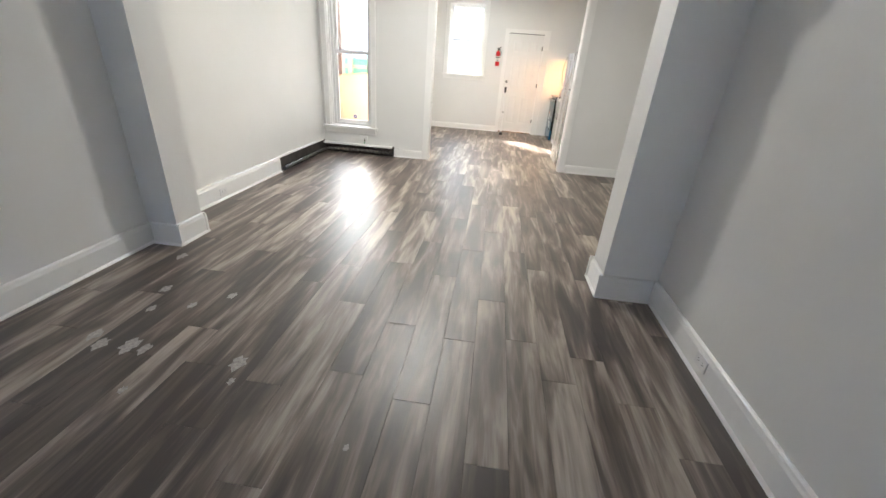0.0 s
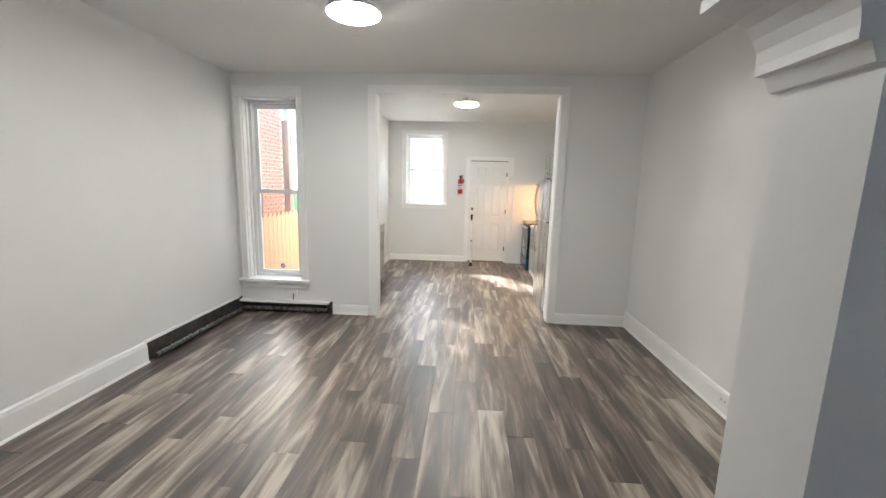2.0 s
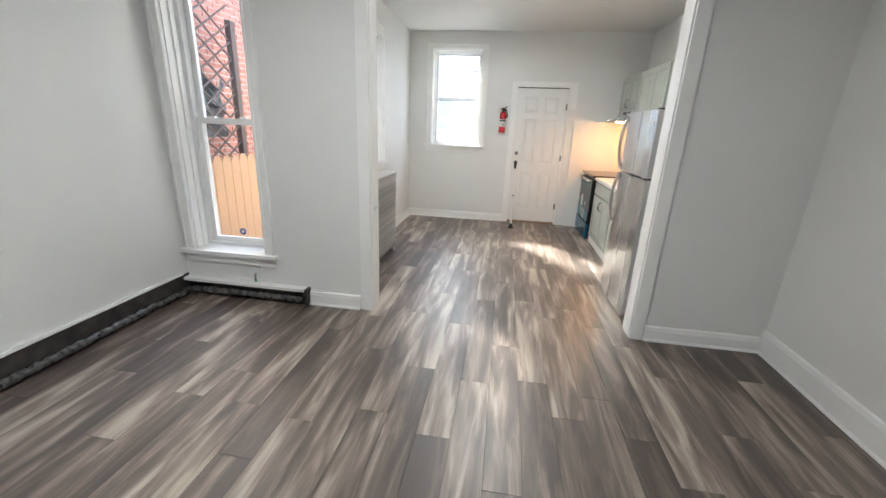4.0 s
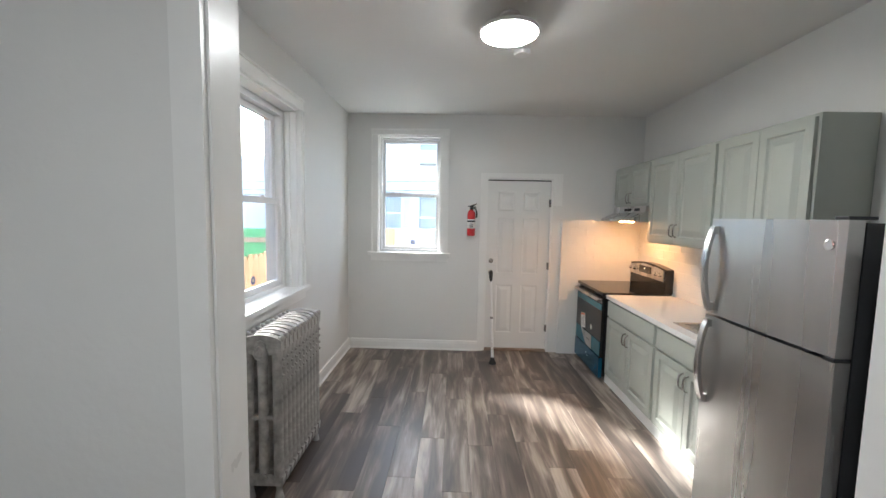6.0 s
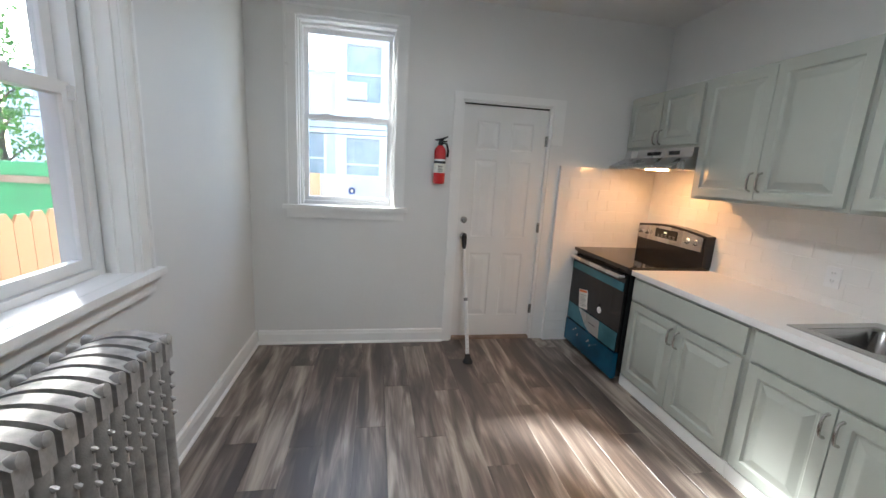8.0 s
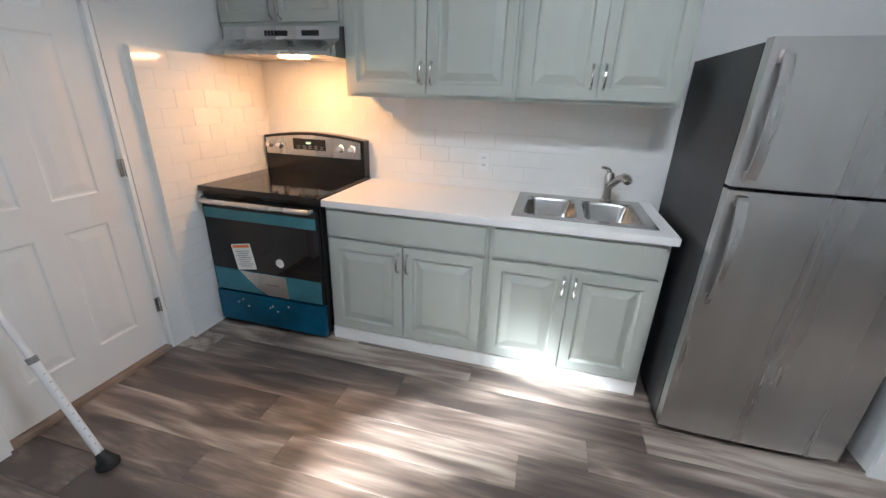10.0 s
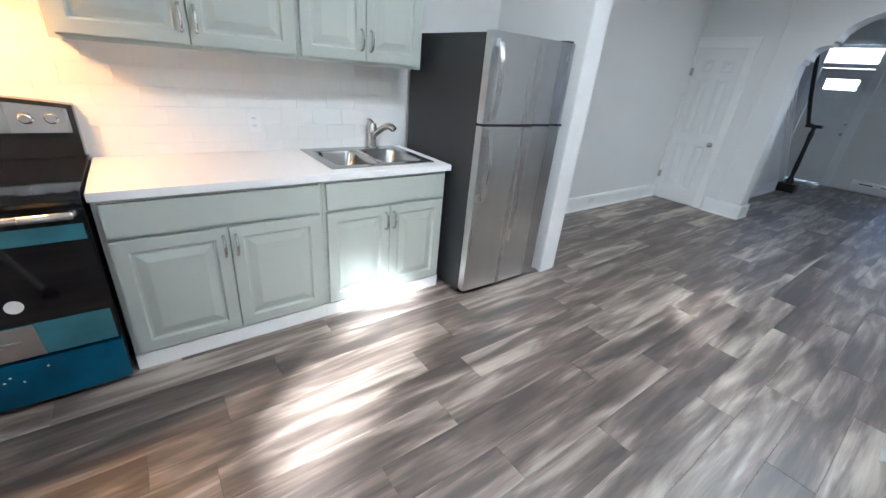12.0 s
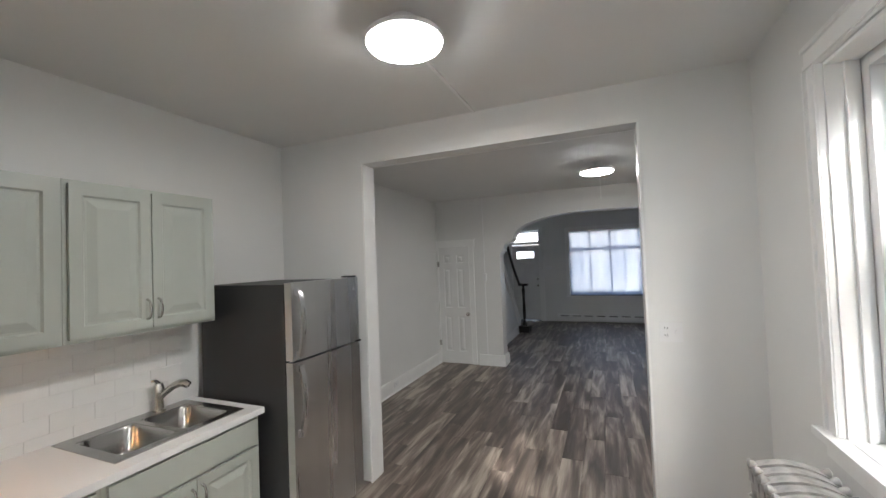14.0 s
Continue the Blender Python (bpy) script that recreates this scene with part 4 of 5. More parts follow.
bm = bmesh.new()
lathe(bm, [(0.02, 0), (0.02, 0.003), (0.015, 0.004)], 20)
finish("badge", bm, CHROME, pose(FX + 0.009, F0 + 0.06, 1.595, 0, -90, 0), fr)
slab("toe_grille", (FX + 0.09, FX + 0.1, F0 + 0.02, F1 - 0.02, 0.0, 0.044), RUBBER, fr, 0)
slab("hinge_cover", (FX + 0.02, FX + 0.12, F0 + 0.01, F0 + 0.06, 1.686, 1.698), GREYBODY, fr, 0.003)
slab("hinge_cover", (FX + 0.0, FX + 0.06, F0 - 0.006, F0 + 0.03, 1.1785, 1.1915), GREYBODY, fr, 0.002)

# wall tiles behind the counter and range
def tile_wall(name, axis, u0, u1, z0, z1, face, out, skip=None):
    back = slab(name, ((u0, u1, face - 0.002, YB, z0, z1) if axis == "x" else (face - 0.002, face + 0.006, u0, u1, z0, z1)) if out < 0 else (0, 1, 0, 1, 0, 1), GROUT, bevel=0)
    structure(back, "glossy white subway tile splashback with pale grout", "tile")
    tw, th, g = 0.198, 0.097, 0.001
    bm = bmesh.new()
    box(bm, 0, tw - g, -0.004, 0, 0, th - g)
    bmesh.ops.bevel(bm, geom=bm.edges[:], offset=0.0008, segments=1, affect="EDGES")
    me = bpy.data.meshes.new("tile")
    bm.to_mesh(me)
    bm.free()
    me.materials.append(TILE)
    r, z, n = 0, z0, 0
    while z < z1 - 0.02:
        u = u0 - (tw / 2 if r % 2 else 0)
        while u < u1 - 0.02:
            a, c = max(u, u0), min(u + tw, u1)
            h = min(th, z1 - z)
            if c - a > 0.015 and not (skip and skip(a, c, z)):
                t = new("tile", me)
                t.parent = back
                s = Matrix.Diagonal(((c - a) / tw, 1, h / th, 1))
                t.matrix_basis = (pose(a, face - 0.002, z) if axis == "x" else pose(face - 0.002, c, z, 0, 0, -90)) @ s
                n += 1
            u += tw
        z += th
        r += 1


tile_wall("tile_back_wall", "x", 0.988, XKR - 0.008, 0.0, 1.65, YB - 0.03, -1, lambda a, c, z: a > 1.35 and z < 0.82)
tile_wall("tile_side_wall", "y", 7.36, YB - 0.04, 0.87, 1.65, XKR - 0.008, -1, lambda a, c, z: a < 9.0 and z > 1.46)

# radiator
rad = empty("radiator", pose(-1.40, 7.26, 0) @ Matrix.Diagonal((1, 0.87, 1.01, 1)))
tagged(rad, "old cast-iron column radiator in chipped silver paint", "radiator")
bm = bmesh.new()
for cx in (-0.085, 0.0, 0.085):
    tube(bm, [(cx, 0, 0.11), (cx, 0, 0.17), (cx, 0, 0.3), (cx, 0, 0.43), (cx, 0, 0.46), (cx, 0, 0.49), (cx, 0, 0.7), (cx, 0, 0.8), (cx, 0, 0.86)], [0.028, 0.027, 0.0265, 0.0265, 0.028, 0.0265, 0.0265, 0.028, 0.029], 10, flat=1.14)
top_edge = [(-0.118 + 0.236 * k / 12, 0.893 + 0.03 * math.sin(math.pi * k / 12) ** 0.8) for k in range(13)]
extrude_poly(bm, [(0.118, 0.835), (0.05, 0.815), (-0.05, 0.815), (-0.118, 0.835)] + top_edge, -0.024, 0.024)
extrude_poly(bm, [(-0.112, 0.08), (0.112, 0.08), (0.118, 0.13), (0.05, 0.15), (-0.05, 0.15), (-0.118, 0.13)], -0.024, 0.024)
bmesh.ops.bevel(bm, geom=[e for e in bm.edges if len(e.link_faces) == 2 and e.calc_face_angle(0) > 1.2], offset=0.008, segments=2, affect="EDGES", profile=0.5, clamp_overlap=True)
for sx in (-1, 1):
    tube(bm, [(sx * 0.096, 0, 0.895), (sx * 0.112, 0, 0.9), (sx * 0.122, 0, 0.902), (sx * 0.127, 0, 0.902)], [0.012, 0.018, 0.017, 0.008], 10)
    for k in range(4):
        tube(bm, [(sx * 0.108, -0.004, 0.80 - 0.045 * k), (sx * 0.121, 0.0, 0.79 - 0.045 * k), (sx * 0.108, 0.004, 0.775 - 0.045 * k)], [0.004, 0.008, 0.004], 6)
tube(bm, [(-0.09, 0, 0.46), (0.09, 0, 0.46)], 0.02, 8)
for z in (0.12, 0.86):
    tube(bm, [(0.0, -0.036, z), (0.0, 0.036, z)], 0.034, 10)
sec = finish("section", bm, SILVERP, pose(0, 0.035, 0) @ Matrix.Diagonal((1, 1, 1.055, 1)), rad, smooth=True)
for k in range(1, 11):
    s = new("section", sec.data)
    s.parent = rad
    s.matrix_basis = pose(0, 0.035 + 0.07 * k, 0) @ Matrix.Diagonal((1, 1, 1.055, 1))
for y in (0.035, 0.735):
    bm = bmesh.new()
    for cx in (-0.085, 0.085):
        lathe(bm, [(0.028, 0), (0.024, 0.02), (0.017, 0.05), (0.022, 0.12)], 10, 0, (cx, y, 0))
    finish("foot", bm, SILVERP, None, rad, smooth=True)
bm = bmesh.new()
tube(bm, [(0.0, 0.01, 0.87), (0.0, 0.002, 0.87), (0.0, -0.004, 0.87)], [0.042, 0.042, 0.03], 20)
tube(bm, [(0.0, -0.003, 0.87), (0.0, -0.01, 0.87)], [0.022, 0.016], 14)
tube(bm, [(-0.005, -0.004, 0.905), (-0.005, -0.045, 0.912)], [0.009, 0.007], 8)
tube(bm, [(0.02, 0.77, 0.12), (0.02, 0.81, 0.12), (0.02, 0.82, 0.1), (0.02, 0.82, 0.0)], 0.016, 8)
finish("plug_and_pipe", bm, SILVERP, None, rad, smooth=True)

# security bar wedged under the back door knob
bar = empty("door_security_bar")
tagged(bar, "white telescopic security bar wedged under the door knob", "security bar")
top, foot = Vector((0.15, 9.915, 0.95)), Vector((0.155, 9.51, 0.0))
d = (top - foot)
bm = bmesh.new()
tube(bm, [foot + d * 0.03, foot + d * 0.5], 0.016, 12)
tube(bm, [foot + d * 0.48, foot + d * 0.94], 0.012, 12)
finish("pole", bm, VINYL, None, bar, smooth=True)
bm = bmesh.new()
for k in range(11):
    p = foot + d * (0.08 + 0.037 * k) + Vector((0.0, -0.0135, -0.006))
    tube(bm, [p, p + Vector((0, -0.005, -0.002))], 0.005, 8)
tube(bm, [foot + d * 0.49, foot + d * 0.515], 0.018, 12)
finish("holes", bm, INK, None, bar)
bm = bmesh.new()
tube(bm, [(0.155, 9.51, 0.0), (0.155, 9.51, 0.012), (0.155, 9.512, 0.03), foot + d * 0.06], [0.042, 0.042, 0.03, 0.02], 16)
finish("rubber_foot", bm, RUBBER, None, bar, smooth=True)
bm = bmesh.new()
tube(bm, [foot + d * 0.93, foot + d * 0.97, top + Vector((0, 0, 0.03)), top + Vector((0, -0.01, 0.06))], [0.016, 0.03, 0.034, 0.026], 12, flat=0.7)
finish("yoke", bm, RUBBER, None, bar, smooth=True)

# fire extinguisher
ext = empty("fire_extinguisher", pose(-0.11, YB - 0.075, 1.44))
tagged(ext, "small red fire extinguisher on a wall bracket", "fire extinguisher")
bm = bmesh.new()
lathe(bm, [(0.04, 0), (0.047, 0.01), (0.048, 0.03), (0.048, 0.26), (0.042, 0.285), (0.026, 0.305), (0.018, 0.312)], 24)
finish("cylinder", bm, RED, None, ext, smooth=True)
bm = bmesh.new()
lathe(bm, [(0.0487, 0.09), (0.0487, 0.2)], 24)
finish("label", bm, PAPER, None, ext, smooth=True)
bm = bmesh.new()
lathe(bm, [(0.0494, 0.165), (0.0494, 0.185)], 24)
for k in range(4):
    box(bm, -0.02, 0.02, -0.051, -0.0485, 0.10 + 0.013 * k, 0.105 + 0.013 * k)
finish("print", bm, BLACK, None, ext)
bm = bmesh.new()
lathe(bm, [(0.019, 0.312), (0.02, 0.33), (0.014, 0.35)], 12)
tube(bm, [(-0.045, 0, 0.352), (0.01, 0, 0.36), (0.06, 0, 0.385)], [0.006, 0.01, 0.006], 8)
tube(bm, [(0.0, 0, 0.345), (0.055, 0, 0.345)], [0.009, 0.006], 8)
tube(bm, [(0.01, 0, 0.33), (0.05, -0.01, 0.325), (0.065, -0.01, 0.27), (0.06, -0.005, 0.22)], [0.007, 0.008, 0.009, 0.011], 8)
finish("valve", bm, BLACK, None, ext, smooth=True)
slab("bracket", (-0.02, 0.02, 0.049, 0.0745, 0.03, 0.31), STEEL, ext, 0.003)


# lamps
def disc_lamp(x, y, z, r, label):
    l = empty("ceiling_lamp", pose(x, y, z))
    tagged(l, label, "ceiling lamp", "ceiling lamps")
    bm = bmesh.new()
    lathe(bm, [(0.06, 0.0), (0.06, -0.015), (0.03, -0.02), (0.03, -0.075), (r * 0.8, -0.08), (r * 0.97, -0.085), (r, -0.092), (r * 1.0, -0.11), (r * 0.96, -0.112)], 40)
    finish("housing", bm, VINYL, None, l, smooth=True)
    bm = bmesh.new()
    lathe(bm, [(r * 0.955, -0.1125), (r * 0.95, -0.12), (r * 0.88, -0.126), (0.001, -0.128)], 40)
    finish("diffuser", bm, LAMPGLOW, None, l, smooth=True)


disc_lamp(-0.013, 7.61, HK, 0.175, "round flat ceiling lamp, lit")
disc_lamp(-0.75, 4.43, HD, 0.18, "round flat ceiling lamp, lit")
sm = empty("smoke_detector", pose(0.15, 8.13, HK))
tagged(sm, "round white smoke detector on the ceiling", "smoke detector")
bm = bmesh.new()
lathe(bm, [(0.062, 0), (0.062, -0.012), (0.055, -0.03), (0.03, -0.036), (0.001, -0.036)], 24)
finish("cover", bm, VINYL, None, sm, smooth=True)
bm = bmesh.new()
box(bm, 0.04, 0.058, 6.402, 7.45, HK - 0.012, HK - 0.0005)
tagged(finish("cable_cover", bm, TRIM, bevel=0.002), "thin white surface cable raceway on the ceiling", "cable cover")
bm = bmesh.new()
box(bm, -0.78, -0.762, YA1 + 0.001, YA1 + 0.013, HD - 0.2, HD - 0.001)
box(bm, -0.78, -0.762, YA1 + 0.001, 4.1, HD - 0.012, HD - 0.0005)
tagged(finish("cable_cover", bm, TRIM), "thin white surface cable raceway by the arch", "cable cover")
bm = bmesh.new()
box(bm, 1.10, 1.115, YA1 + 0.001, YA1 + 0.012, 0.19, HD - 0.001)
box(bm, 1.075, 1.14, YA1 + 0.001, YA1 + 0.035, 1.42, 1.54)
tagged(finish("light_switch", bm, VINYL, bevel=0.003), "white surface switch box on a vertical raceway", "switch")


def plate(name, m, w, h, label, outlets=1, sw=0):
    """A wall plate: local x across, y out of the wall, z up."""
    p = empty(name, m)
    tagged(p, label, "outlet")
    slab("cover", (-w / 2, w / 2, 0, 0.0065, -h / 2, h / 2), VINYL, p, 0.002)
    bm = bmesh.new()
    c = 0.026 if sw else 0.0
    for k in (-1, 1):
        for s2 in (-1, 1):
            box(bm, c + s2 * 0.007 - 0.0015, c + s2 * 0.007 + 0.0015, 0.006, 0.0068, k * 0.022 - 0.002, k * 0.022 + 0.008)
        lathe(bm, [(0.003, 0), (0.003, 0.0008)], 8, 0, (c, 0.0065, k * 0.022 - 0.008))
    finish("slots", bm, BLACK, None, p)
    if sw:
        slab("toggle", (-0.031, -0.021, 0.006, 0.016, -0.01, 0.012), VINYL, p, 0.002)
    return p


plate("outlet", pose(-1.15, YK0, 1.30, 0, 0, 0), 0.125, 0.118, "white double wall plate with switch and outlet", sw=1)
plate("outlet", pose(XKR - 0.016, 8.315, 1.08, 0, 0, 90), 0.075, 0.118, "white wall outlet on the tiled splashback")
plate("outlet", pose(XR - 0.02, 4.4, 0.115, 0, 90, 90), 0.075, 0.115, "white outlet set in the baseboard")
plate("outlet", pose(XD + 0.033, 3.55, 0.085, 0, 90, -90), 0.07, 0.105, "painted-over outlet set in the baseboard")
plate("outlet", pose(-1.51, YD - 0.001, 0.095, 0, 0, 180), 0.115, 0.075, "white outlet above the floor by the pipe")
plate("outlet", pose(XK + 0.0, 8.25, 0.52, 0, 0, -90), 0.07, 0.115, "white painted outlet behind the radiator")
plate("outlet", pose(1.183, 1.75, 0.1, 0, 90, 90), 0.07, 0.105, "painted-over outlet set in the baseboard")
th = slab("thermostat", (0.6, 0.74, YF + 0.001, YF + 0.03, 1.42, 1.51), VINYL, bevel=0.004)
tagged(th, "small pale thermostat on the front wall", "thermostat")
vb = empty("pipe_valve_plate", pose(-2.08, YD, 0.25))
tagged(vb, "small white plate with a green-tipped valve pipe", "valve")
slab("cover", (-0.06, 0.06, -0.02, 0, -0.03, 0.03), VINYL, vb, 0.003)
bm = bmesh.new()
tube(bm, [(0.02, -0.02, -0.01), (0.02, -0.035, -0.02), (0.02, -0.035, -0.075)], 0.008, 8)
finish("pipe", bm, NICKEL, None, vb, smooth=True)
bm = bmesh.new()
tube(bm, [(0.02, -0.035, -0.055), (0.02, -0.035, -0.085)], 0.0095, 8)
finish("tip", bm, GREENF, None, vb)

# open heating pipe chase at the floor
ch = empty("pipe_chase", pose(0, 0, 0))
tagged(ch, "open black chase with tar-wrapped heating pipe along the wall foot", "pipe chase")
# near-black sheets behind the pipe and a near-black block at its end
slab("back", (XD + 0.001, XD + 0.006, 4.745, YD - 0.002, 0.0, 0.175), CHASEBLK, ch, 0)
slab("back", (XD + 0.008, -1.6, YD - 0.008, YD - 0.002, 0.0, 0.125), CHASEBLK, ch, 0)
slab("ledge", (XD + 0.001, XD + 0.02, 4.745, YD - 0.075, 0.176, 0.195), TRIM, ch, 0.003)
slab("ledge", (XD + 0.008, -1.61, YD - 0.07, YD - 0.002, 0.126, 0.15), TRIM, ch, 0.004)
slab("end_block", (-1.6, -1.575, YD - 0.07, YD - 0.002, 0.02, 0.15), CHASEBLK, ch, 0.004)
bm = bmesh.new()
pts, rs = [], []
rnd = random.Random(4)
for k in range(40):
    y = 4.8 + (YD - 0.06 - 4.8) * k / 39
    pts.append((XD + 0.045 + rnd.uniform(-0.004, 0.004), y, 0.04 + rnd.uniform(-0.004, 0.006)))
    rs.append(0.03 + rnd.uniform(-0.004, 0.005))
tube(bm, pts, rs, 10)
finish("pipe", bm, TAR, None, ch, smooth=True)
bm = bmesh.new()
pts, rs = [], []
for k in range(34):
    x = XD + 0.08 + (-1.63 - XD - 0.08) * k / 33
    pts.append((x, YD - 0.045 + rnd.uniform(-0.004, 0.004), 0.045 + rnd.uniform(-0.004, 0.006)))
    rs.append(0.03 + rnd.uniform(-0.004, 0.005))
tube(bm, pts, rs, 10)
finish("pipe", bm, TAR, None, ch, smooth=True)

# dried paint smudges left on the planks
bm = bmesh.new()
for sx, sy, sr in [(-1.17, 1.37, 0.035), (-1.77, 1.38, 0.04), (-1.68, 1.37, 0.027), (-1.72, 1.77, 0.022), (-1.56, 1.92, 0.024), (-1.92, 1.36, 0.032), (-2.01, 1.42, 0.03), (-2.22, 2.32, 0.03), (-2.0, 1.9, 0.027), (-0.48, 1.01, 0.011), (-1.92, 1.69, 0.021), (-1.56, 1.11, 0.016), (-1.13, 1.25, 0.015)]:
    n = 14
    ring = [bm.verts.new((sx + sr * (1 + 0.3 * math.sin(3 * k + sx * 9)) * math.cos(6.2832 * k / n), sy + 1.5 * sr * (1 + 0.3 * math.cos(2 * k + sy * 7)) * math.sin(6.2832 * k / n), 0.0008)) for k in range(n)]
    bm.faces.new(ring)
tagged(finish("paint_spots", bm, mat("dried_paint", (0.45, 0.43, 0.41), 0.5, var=0.3, scale=60)), "dried pale paint spots on the plank floor", "paint spots")

# ---- outside ----
GZ = -0.25
structure(slab("ground", (-400, 400, -400, 400, GZ - 0.3, GZ), CONC, bevel=0), "pale concrete yard and ground", "ground")

fence = empty("picket_fence", pose(-3.0, 0, GZ))
tagged(fence, "new cedar dog-ear picket fence along the alley", "fence")
bm = bmesh.new()
hw = 0.068
extrude_poly(bm, [(-hw, 0.03), (hw, 0.03), (hw, 1.3), (hw * 0.45, 1.36), (-hw * 0.45, 1.36), (-hw, 1.3)], -0.009, 0.009, "y")
pk = finish("picket", bm, FENCE, pose(0, 6.7, 0), fence, 0.002, seg=1)
for k in range(1, 29):
    s = new("picket", pk.data)
    s.parent = fence
    s.matrix_basis = pose(0, 6.7 + 0.141 * k, 0.008 * math.sin(k * 2.3))
bm = bmesh.new()
for z in (0.3, 1.1):
    box(bm, -0.05, -0.0095, 6.63, 10.75, z, z + 0.09)
for y in (6.72, 8.7, 10.68):
    box(bm, -0.14, -0.051, y - 0.045, y + 0.045, 0, 1.2)
finish("rails_and_posts", bm, OLDWOOD, None, fence, 0.004, seg=1)
post = slab("gate_post", (-3.22, -3.08, 6.86, 7.0, GZ, 1.1), FENCE, bevel=0.01)
tagged(post, "square cedar gate post beside the fence", "post")

# neighbour's brick house
BX, BY0, BY1, BH = -4.0, 4.4, 10.33, 4.5
nb = empty("brick_house")
tagged(nb, "neighbouring red brick house with pale mortar joints", "house")
slab("wall", (BX - 5, BX - 0.012, BY0, BY1, GZ, BH), MORTAR, nb, 0)
slab("upper_bay", (BX - 4, BX + 0.06, BY1 + 0.052, 10.85, 2.6, BH), STUCCO, nb, 0.01)
slab("corner_post", (BX - 0.012, BX + 0.12, BY1 - 0.14, BY1 + 0.05, GZ, 2.9), OLDWOOD, nb, 0.01)
slab("eave", (BX - 5.2, BX + 0.2, BY0, BY1 + 0.25, BH, BH + 0.16), OLDWOOD, nb, 0.01)
bm = bmesh.new()
box(bm, 0, 0.014, 0, 0.203, 0, 0.062)
bmesh.ops.bevel(bm, geom=bm.edges[:], offset=0.003, segments=1, affect="EDGES")
bme = bpy.data.meshes.new("brick")
bm.to_mesh(bme)
bm.free()
bme.materials.append(BRICK)
near = bmesh.new()
rows = int((BH - GZ) / 0.0745)
count = 0
for r in range(rows):
    z = GZ + 0.0745 * r
    for c in range(int((BY1 - BY0) / 0.215) + 1):
        y = BY0 + 0.215 * c + (0.1075 if r % 2 else 0)
        if y + 0.2 > BY1 - 0.13:
            continue
        if 0.98 < z < 2.12 and y > 6.9 and count < 298:
            o = new("brick", bme)
            o.parent = nb
            o.matrix_basis = pose(BX - 0.012 + rnd.uniform(-0.002, 0.002), y, z)
            count += 1
        else:
            box(near, BX - 0.0115, BX + 0.0015 + rnd.uniform(-0.002, 0.002), y, y + 0.203, z, z + 0.062)
tagged(finish("brickwork", near, BRICK, None, nb), kind="stuff")

# iron lattice gate with plastic sheeting, in the alley
gate = empty("lattice_gate", pose(-3.72, 6.6, GZ, 0, 0, 90))
tagged(gate, "rusty iron lattice gate with torn plastic sheeting", "gate")
bm = bmesh.new()
for x in (-0.02, 1.0, 2.0):
    box(bm, x - 0.045, x + 0.045, -0.04, 0.04, 0, 2.95)
for k in range(12):
    for x in (0.02, 1.04):
        z = 0.4 + 0.21 * k
        tube(bm, [(x, 0.0, z), (x + 0.93, 0.0, z + 0.62)], 0.013, 6)
        tube(bm, [(x, 0.012, z + 0.62), (x + 0.93, 0.012, z)], 0.013, 6)
finish("bars", bm, RUST, None, gate)
bm = bmesh.new()
nx, nz = 22, 16
gridv = [[bm.verts.new((0.1 + 1.7 * i / nx, 0.08 + 0.04 * math.sin(i * 1.3 + j) + 0.02 * math.sin(3.1 * j), 1.5 + (0.85 - 0.25 * math.sin(i * 0.7)) * j / nz)) for j in range(nz + 1)] for i in range(nx + 1)]
for i in range(nx):
    for j in range(nz):
        bm.faces.new((gridv[i][j], gridv[i + 1][j], gridv[i + 1][j + 1], gridv[i][j + 1]))
finish("sheeting", bm, TRASH, None, gate, smooth=True)

# green board fence, rear wall and pale rear houses
gf = empty("green_fence", pose(0, 12.6, GZ))
tagged(gf, "green painted board fence at the rear of the yard", "fence")
slab("boards", (-9.0, -2.6, 0, 0.05, 0, 1.62), GREENF, gf, 0.004)
bm = bmesh.new()
for k in range(5):
    box(bm, -8.6 + 1.35 * k, -8.48 + 1.35 * k, -0.1, -0.001, 0, 1.85)
box(bm, -9.0, -2.6, -0.05, -0.001, 1.35, 1.44)
finish("posts", bm, OLDWOOD, None, gf)
rw = slab("rear_wall", (-2.55, 6, 12.9, 13.1, GZ, 1.40), CONC, bevel=0.01)
tagged(rw, "low pale concrete wall at the rear of the yard", "wall")
rf = slab("orange_board", (-1.72, -1.42, 12.5, 12.54, GZ, 1.42), FENCE, bevel=0.01)
tagged(rf, "upright cedar board at the rear yard wall", "board")


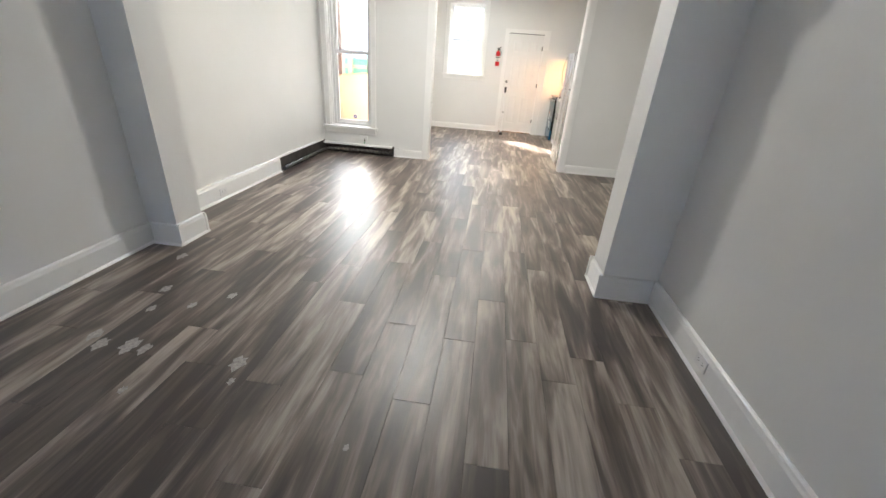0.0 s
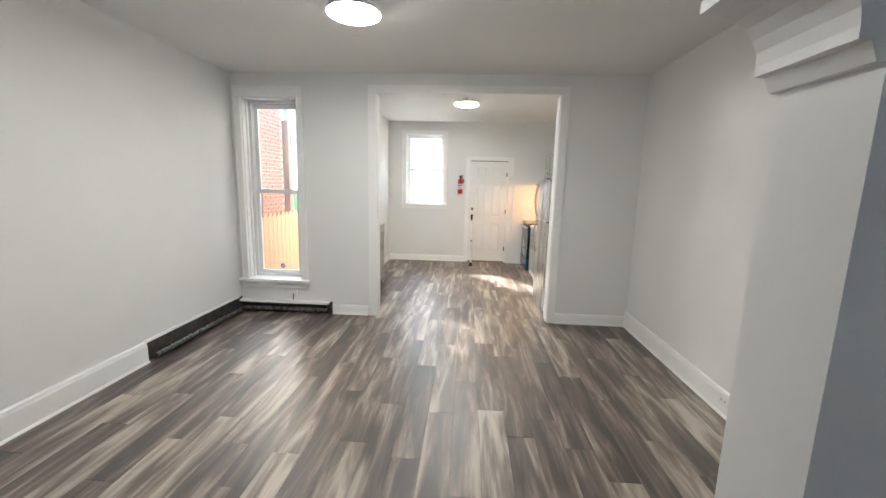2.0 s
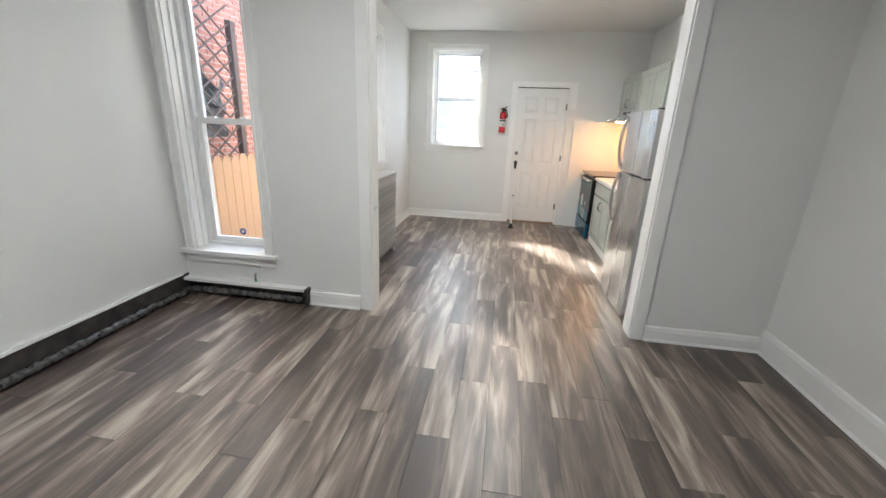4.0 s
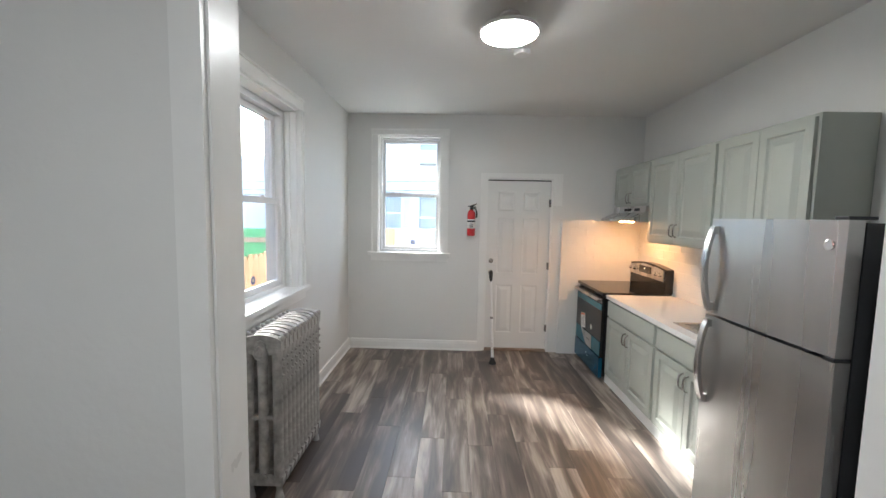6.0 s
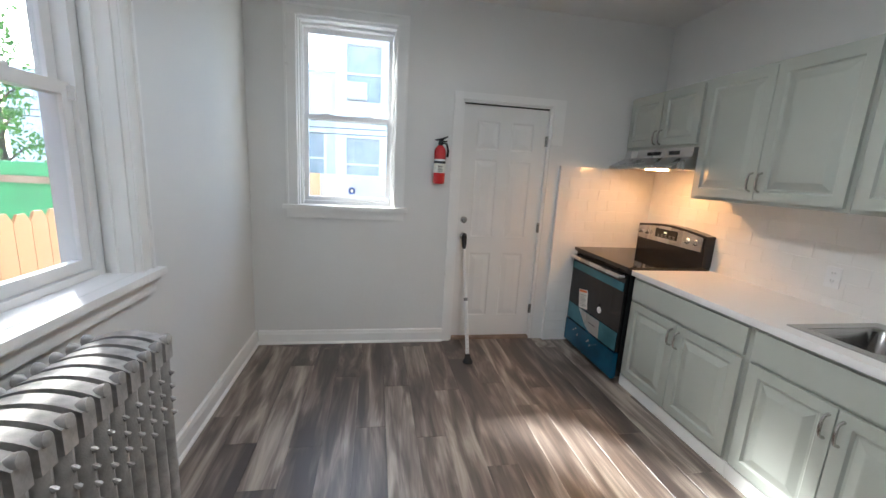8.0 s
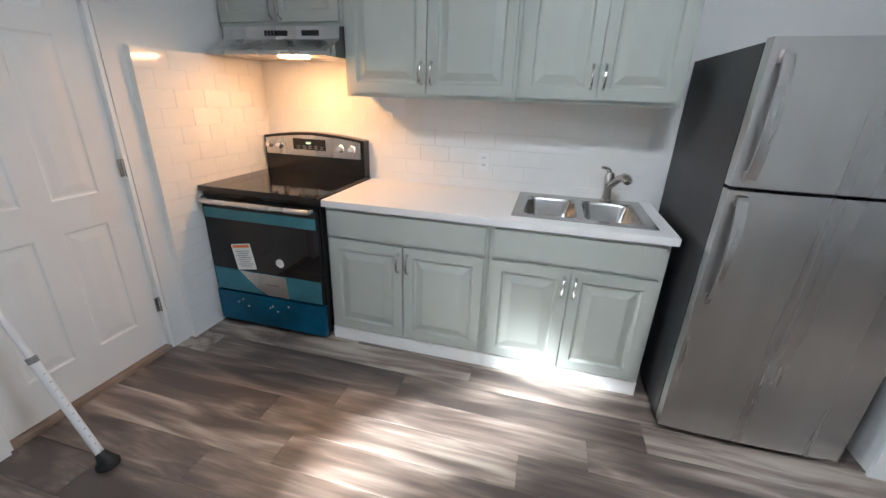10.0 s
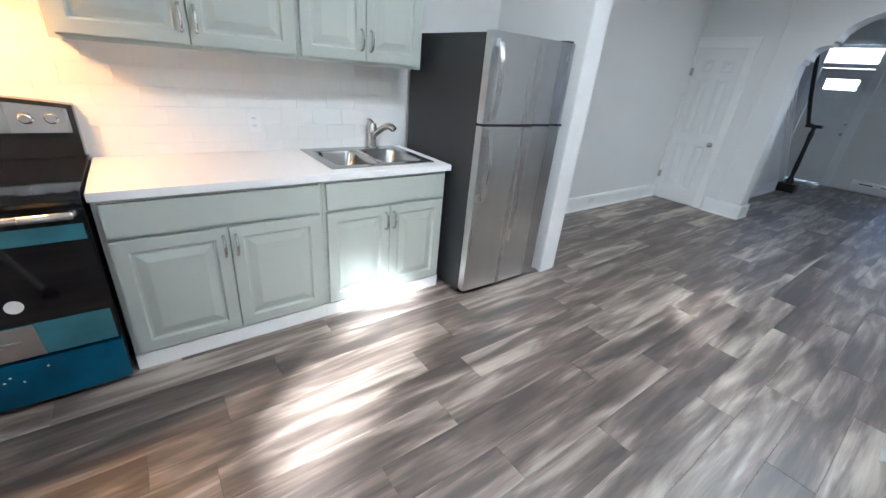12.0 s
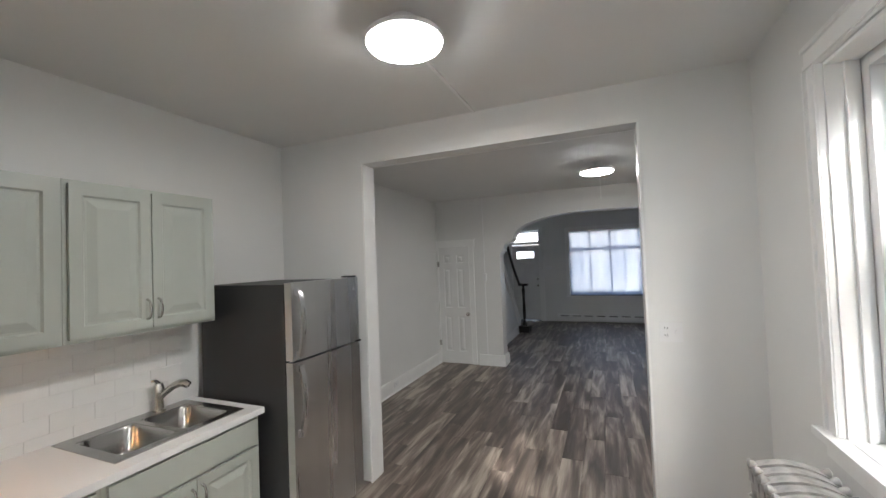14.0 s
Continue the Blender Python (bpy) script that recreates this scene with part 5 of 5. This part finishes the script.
def rear_house(x0, x1, y, h, m2, wins, label):
    hse = empty("rear_house", pose(x0, y, GZ))
    tagged(hse, label, "house", "rear houses")
    w = x1 - x0
    holes = [(a, a + ww, z, z + hh) for a, ww, z, hh in wins]
    grid_solid("wall", "x", (0, w), (0, h), 0, 0.25, holes, m2, hse)
    slab("core", (0.02, w - 0.02, 0.3, 5, 0, h - 0.05), m2, hse, 0)
    slab("cornice", (-0.1, w + 0.1, -0.18, 0.3, h, h + 0.22), STUCCO2, hse, 0.02)
    for a, ww, z, hh in wins:
        g = empty("window")
        g.parent = hse
        slab("pane", (a, a + ww, 0.12, 0.14, z, z + hh), FARGLASS, g, 0)
        bm = bmesh.new()
        box(bm, a - 0.09, a - 0.001, -0.03, 0.1, z - 0.09, z + hh + 0.09)
        box(bm, a + ww + 0.001, a + ww + 0.09, -0.03, 0.1, z - 0.09, z + hh + 0.09)
        box(bm, a, a + ww, -0.03, 0.1, z + hh + 0.001, z + hh + 0.09)
        box(bm, a, a + ww, -0.06, 0.1, z - 0.09, z - 0.001)
        box(bm, a, a + ww, 0.06, 0.1, z + hh / 2 - 0.03, z + hh / 2 + 0.03)
        finish("frame", bm, STUCCO2, None, g)
    return hse


rear_house(-5.2, -1.9, 20, 4.6, STUCCO, [(0.6, 0.9, 1.2, 1.6), (2.1, 0.8, 1.2, 1.6)], "pale stucco rear house with white trimmed windows")
rear_house(-1.8, 1.8, 18.6, 6.2, STUCCO2, [(0.3, 0.95, 1.1, 1.5), (0.3, 0.95, 3.6, 1.5), (2.2, 0.95, 1.1, 1.5), (2.2, 0.95, 3.6, 1.5)], "tall pale rear house with two storeys of windows")
rear_house(2.0, 7.0, 20, 6.4, STUCCO, [(1, 0.95, 1.1, 1.5), (1, 0.95, 3.6, 1.5)], "pale stucco rear house with flat cornice")
rear_house(-14.0, -5.4, 24, 4.4, STUCCO, [(2.0, 1.0, 1.4, 1.5), (4.8, 1.0, 1.4, 1.5), (6.6, 1.0, 1.4, 1.5)], "low pale rear house row beyond the fence")
across = rear_house(-9.0, 9.0, -14, 6.0, STUCCO, [(1.0 + 2.2 * k, 1.0, z, 1.6) for k in range(8) for z in (0.9, 3.7)], "pale row house across the street with many windows")
across.matrix_basis = pose(9.0, -14, GZ, 0, 0, 180)
ac = slab("air_conditioner", (-1.47, -0.93, 18.2, 18.68, 3.4, 3.8), STUCCO2, bevel=0.02)
tagged(ac, "white window air conditioner on the rear house", "air conditioner")
wires = bmesh.new()
for z in (2.55, 2.32, 2.2):
    tube(wires, [(-14 + 2 * k, 15.5, z - 0.06 * math.sin(k * 0.5)) for k in range(12)], 0.012, 5)
for px in (-14, 8):
    tube(wires, [(px, 15.5, GZ), (px, 15.5, 6)], 0.1, 10)
tagged(finish("utility_wires", wires, RUBBER), "dark utility wires strung behind the yard", "wires")

tree = empty("tree", pose(-6.6, 14.2, GZ))
tagged(tree, "slender green tree growing beyond the fence", "tree")
bm = bmesh.new()
tube(bm, [(0, 0, 0), (0.04, 0, 0.9), (-0.03, 0.03, 1.8), (0.05, 0, 2.8), (0.02, 0, 3.6)], [0.09, 0.07, 0.055, 0.035, 0.012], 8)
limbs = []
for k in range(14):
    z = 1.0 + 0.18 * k
    a = k * 2.4
    l = 0.55 - 0.022 * k
    e = (l * math.cos(a), l * math.sin(a), z + 0.35)
    limbs.append(e)
    tube(bm, [(0.02, 0, z), (e[0] * 0.5, e[1] * 0.5, z + 0.22), e], [0.022, 0.014, 0.006], 6)
finish("trunk", bm, BARK, None, tree, smooth=True)
bm = bmesh.new()
for k in range(1500):
    ex, ey, ez = limbs[k % len(limbs)]
    f = rnd.uniform(0.3, 1.15)
    c = Vector((ex * f + rnd.gauss(0, 0.11), ey * f + rnd.gauss(0, 0.11), ez - 0.3 + 0.35 * f + rnd.gauss(0, 0.13)))
    q = Euler((rnd.uniform(0, 6), rnd.uniform(0, 6), rnd.uniform(0, 6))).to_matrix()
    s = rnd.uniform(0.035, 0.07)
    vs = [bm.verts.new(c + q @ Vector(p) * s) for p in ((-1, 0, 0), (0, 0.45, 0.1), (1, 0, 0), (0, -0.45, 0.1))]
    bm.faces.new(vs)
tagged(finish("leaves", bm, LEAF, None, tree), kind="stuff")

# ---- floor planks ----
PW, PL, PX0 = 0.178, 1.22, 0.53 - 0.178 * 19
bm = bmesh.new()
box(bm, 0.0005, PW - 0.0005, 0.0006, PL - 0.0006, -0.0045, 0.0)
bmesh.ops.bevel(bm, geom=[e for e in bm.edges if all(abs(v.co.z) < 1e-6 for v in e.verts)], offset=0.0009, segments=1, affect="EDGES")
pm = bpy.data.meshes.new("plank")
bm.to_mesh(pm)
bm.free()
pm.materials.append(PLANK)
known = {19: 9.09, 20: 8.795, 21: 8.53}
floor_ob = bpy.data.objects["floor"]
prnd = random.Random(11)
last = 0.0
for r in range(29):
    x = PX0 + PW * r
    off = prnd.uniform(0, PL)
    while min(abs(off - last), PL - abs(off - last)) < 0.25:
        off = prnd.uniform(0, PL)
    if r in known:
        off = known[r] % PL
    last = off
    x0, x1 = max(x, XD), min(x + PW, XR)
    if x1 - x0 < 0.02:
        continue
    y_end = YB + 0.03 if x1 > XK - 0.02 else YD
    y = off - PL * 3
    while y < y_end:
        a, c = max(y, YF), min(y + PL, y_end)
        if c - a > 0.02:
            o = new("plank", pm)
            o.parent = floor_ob
            o.matrix_basis = pose(x0, a, 0) @ Matrix.Diagonal(((x1 - x0) / PW, (c - a) / PL, 1, 1))
        y += PL
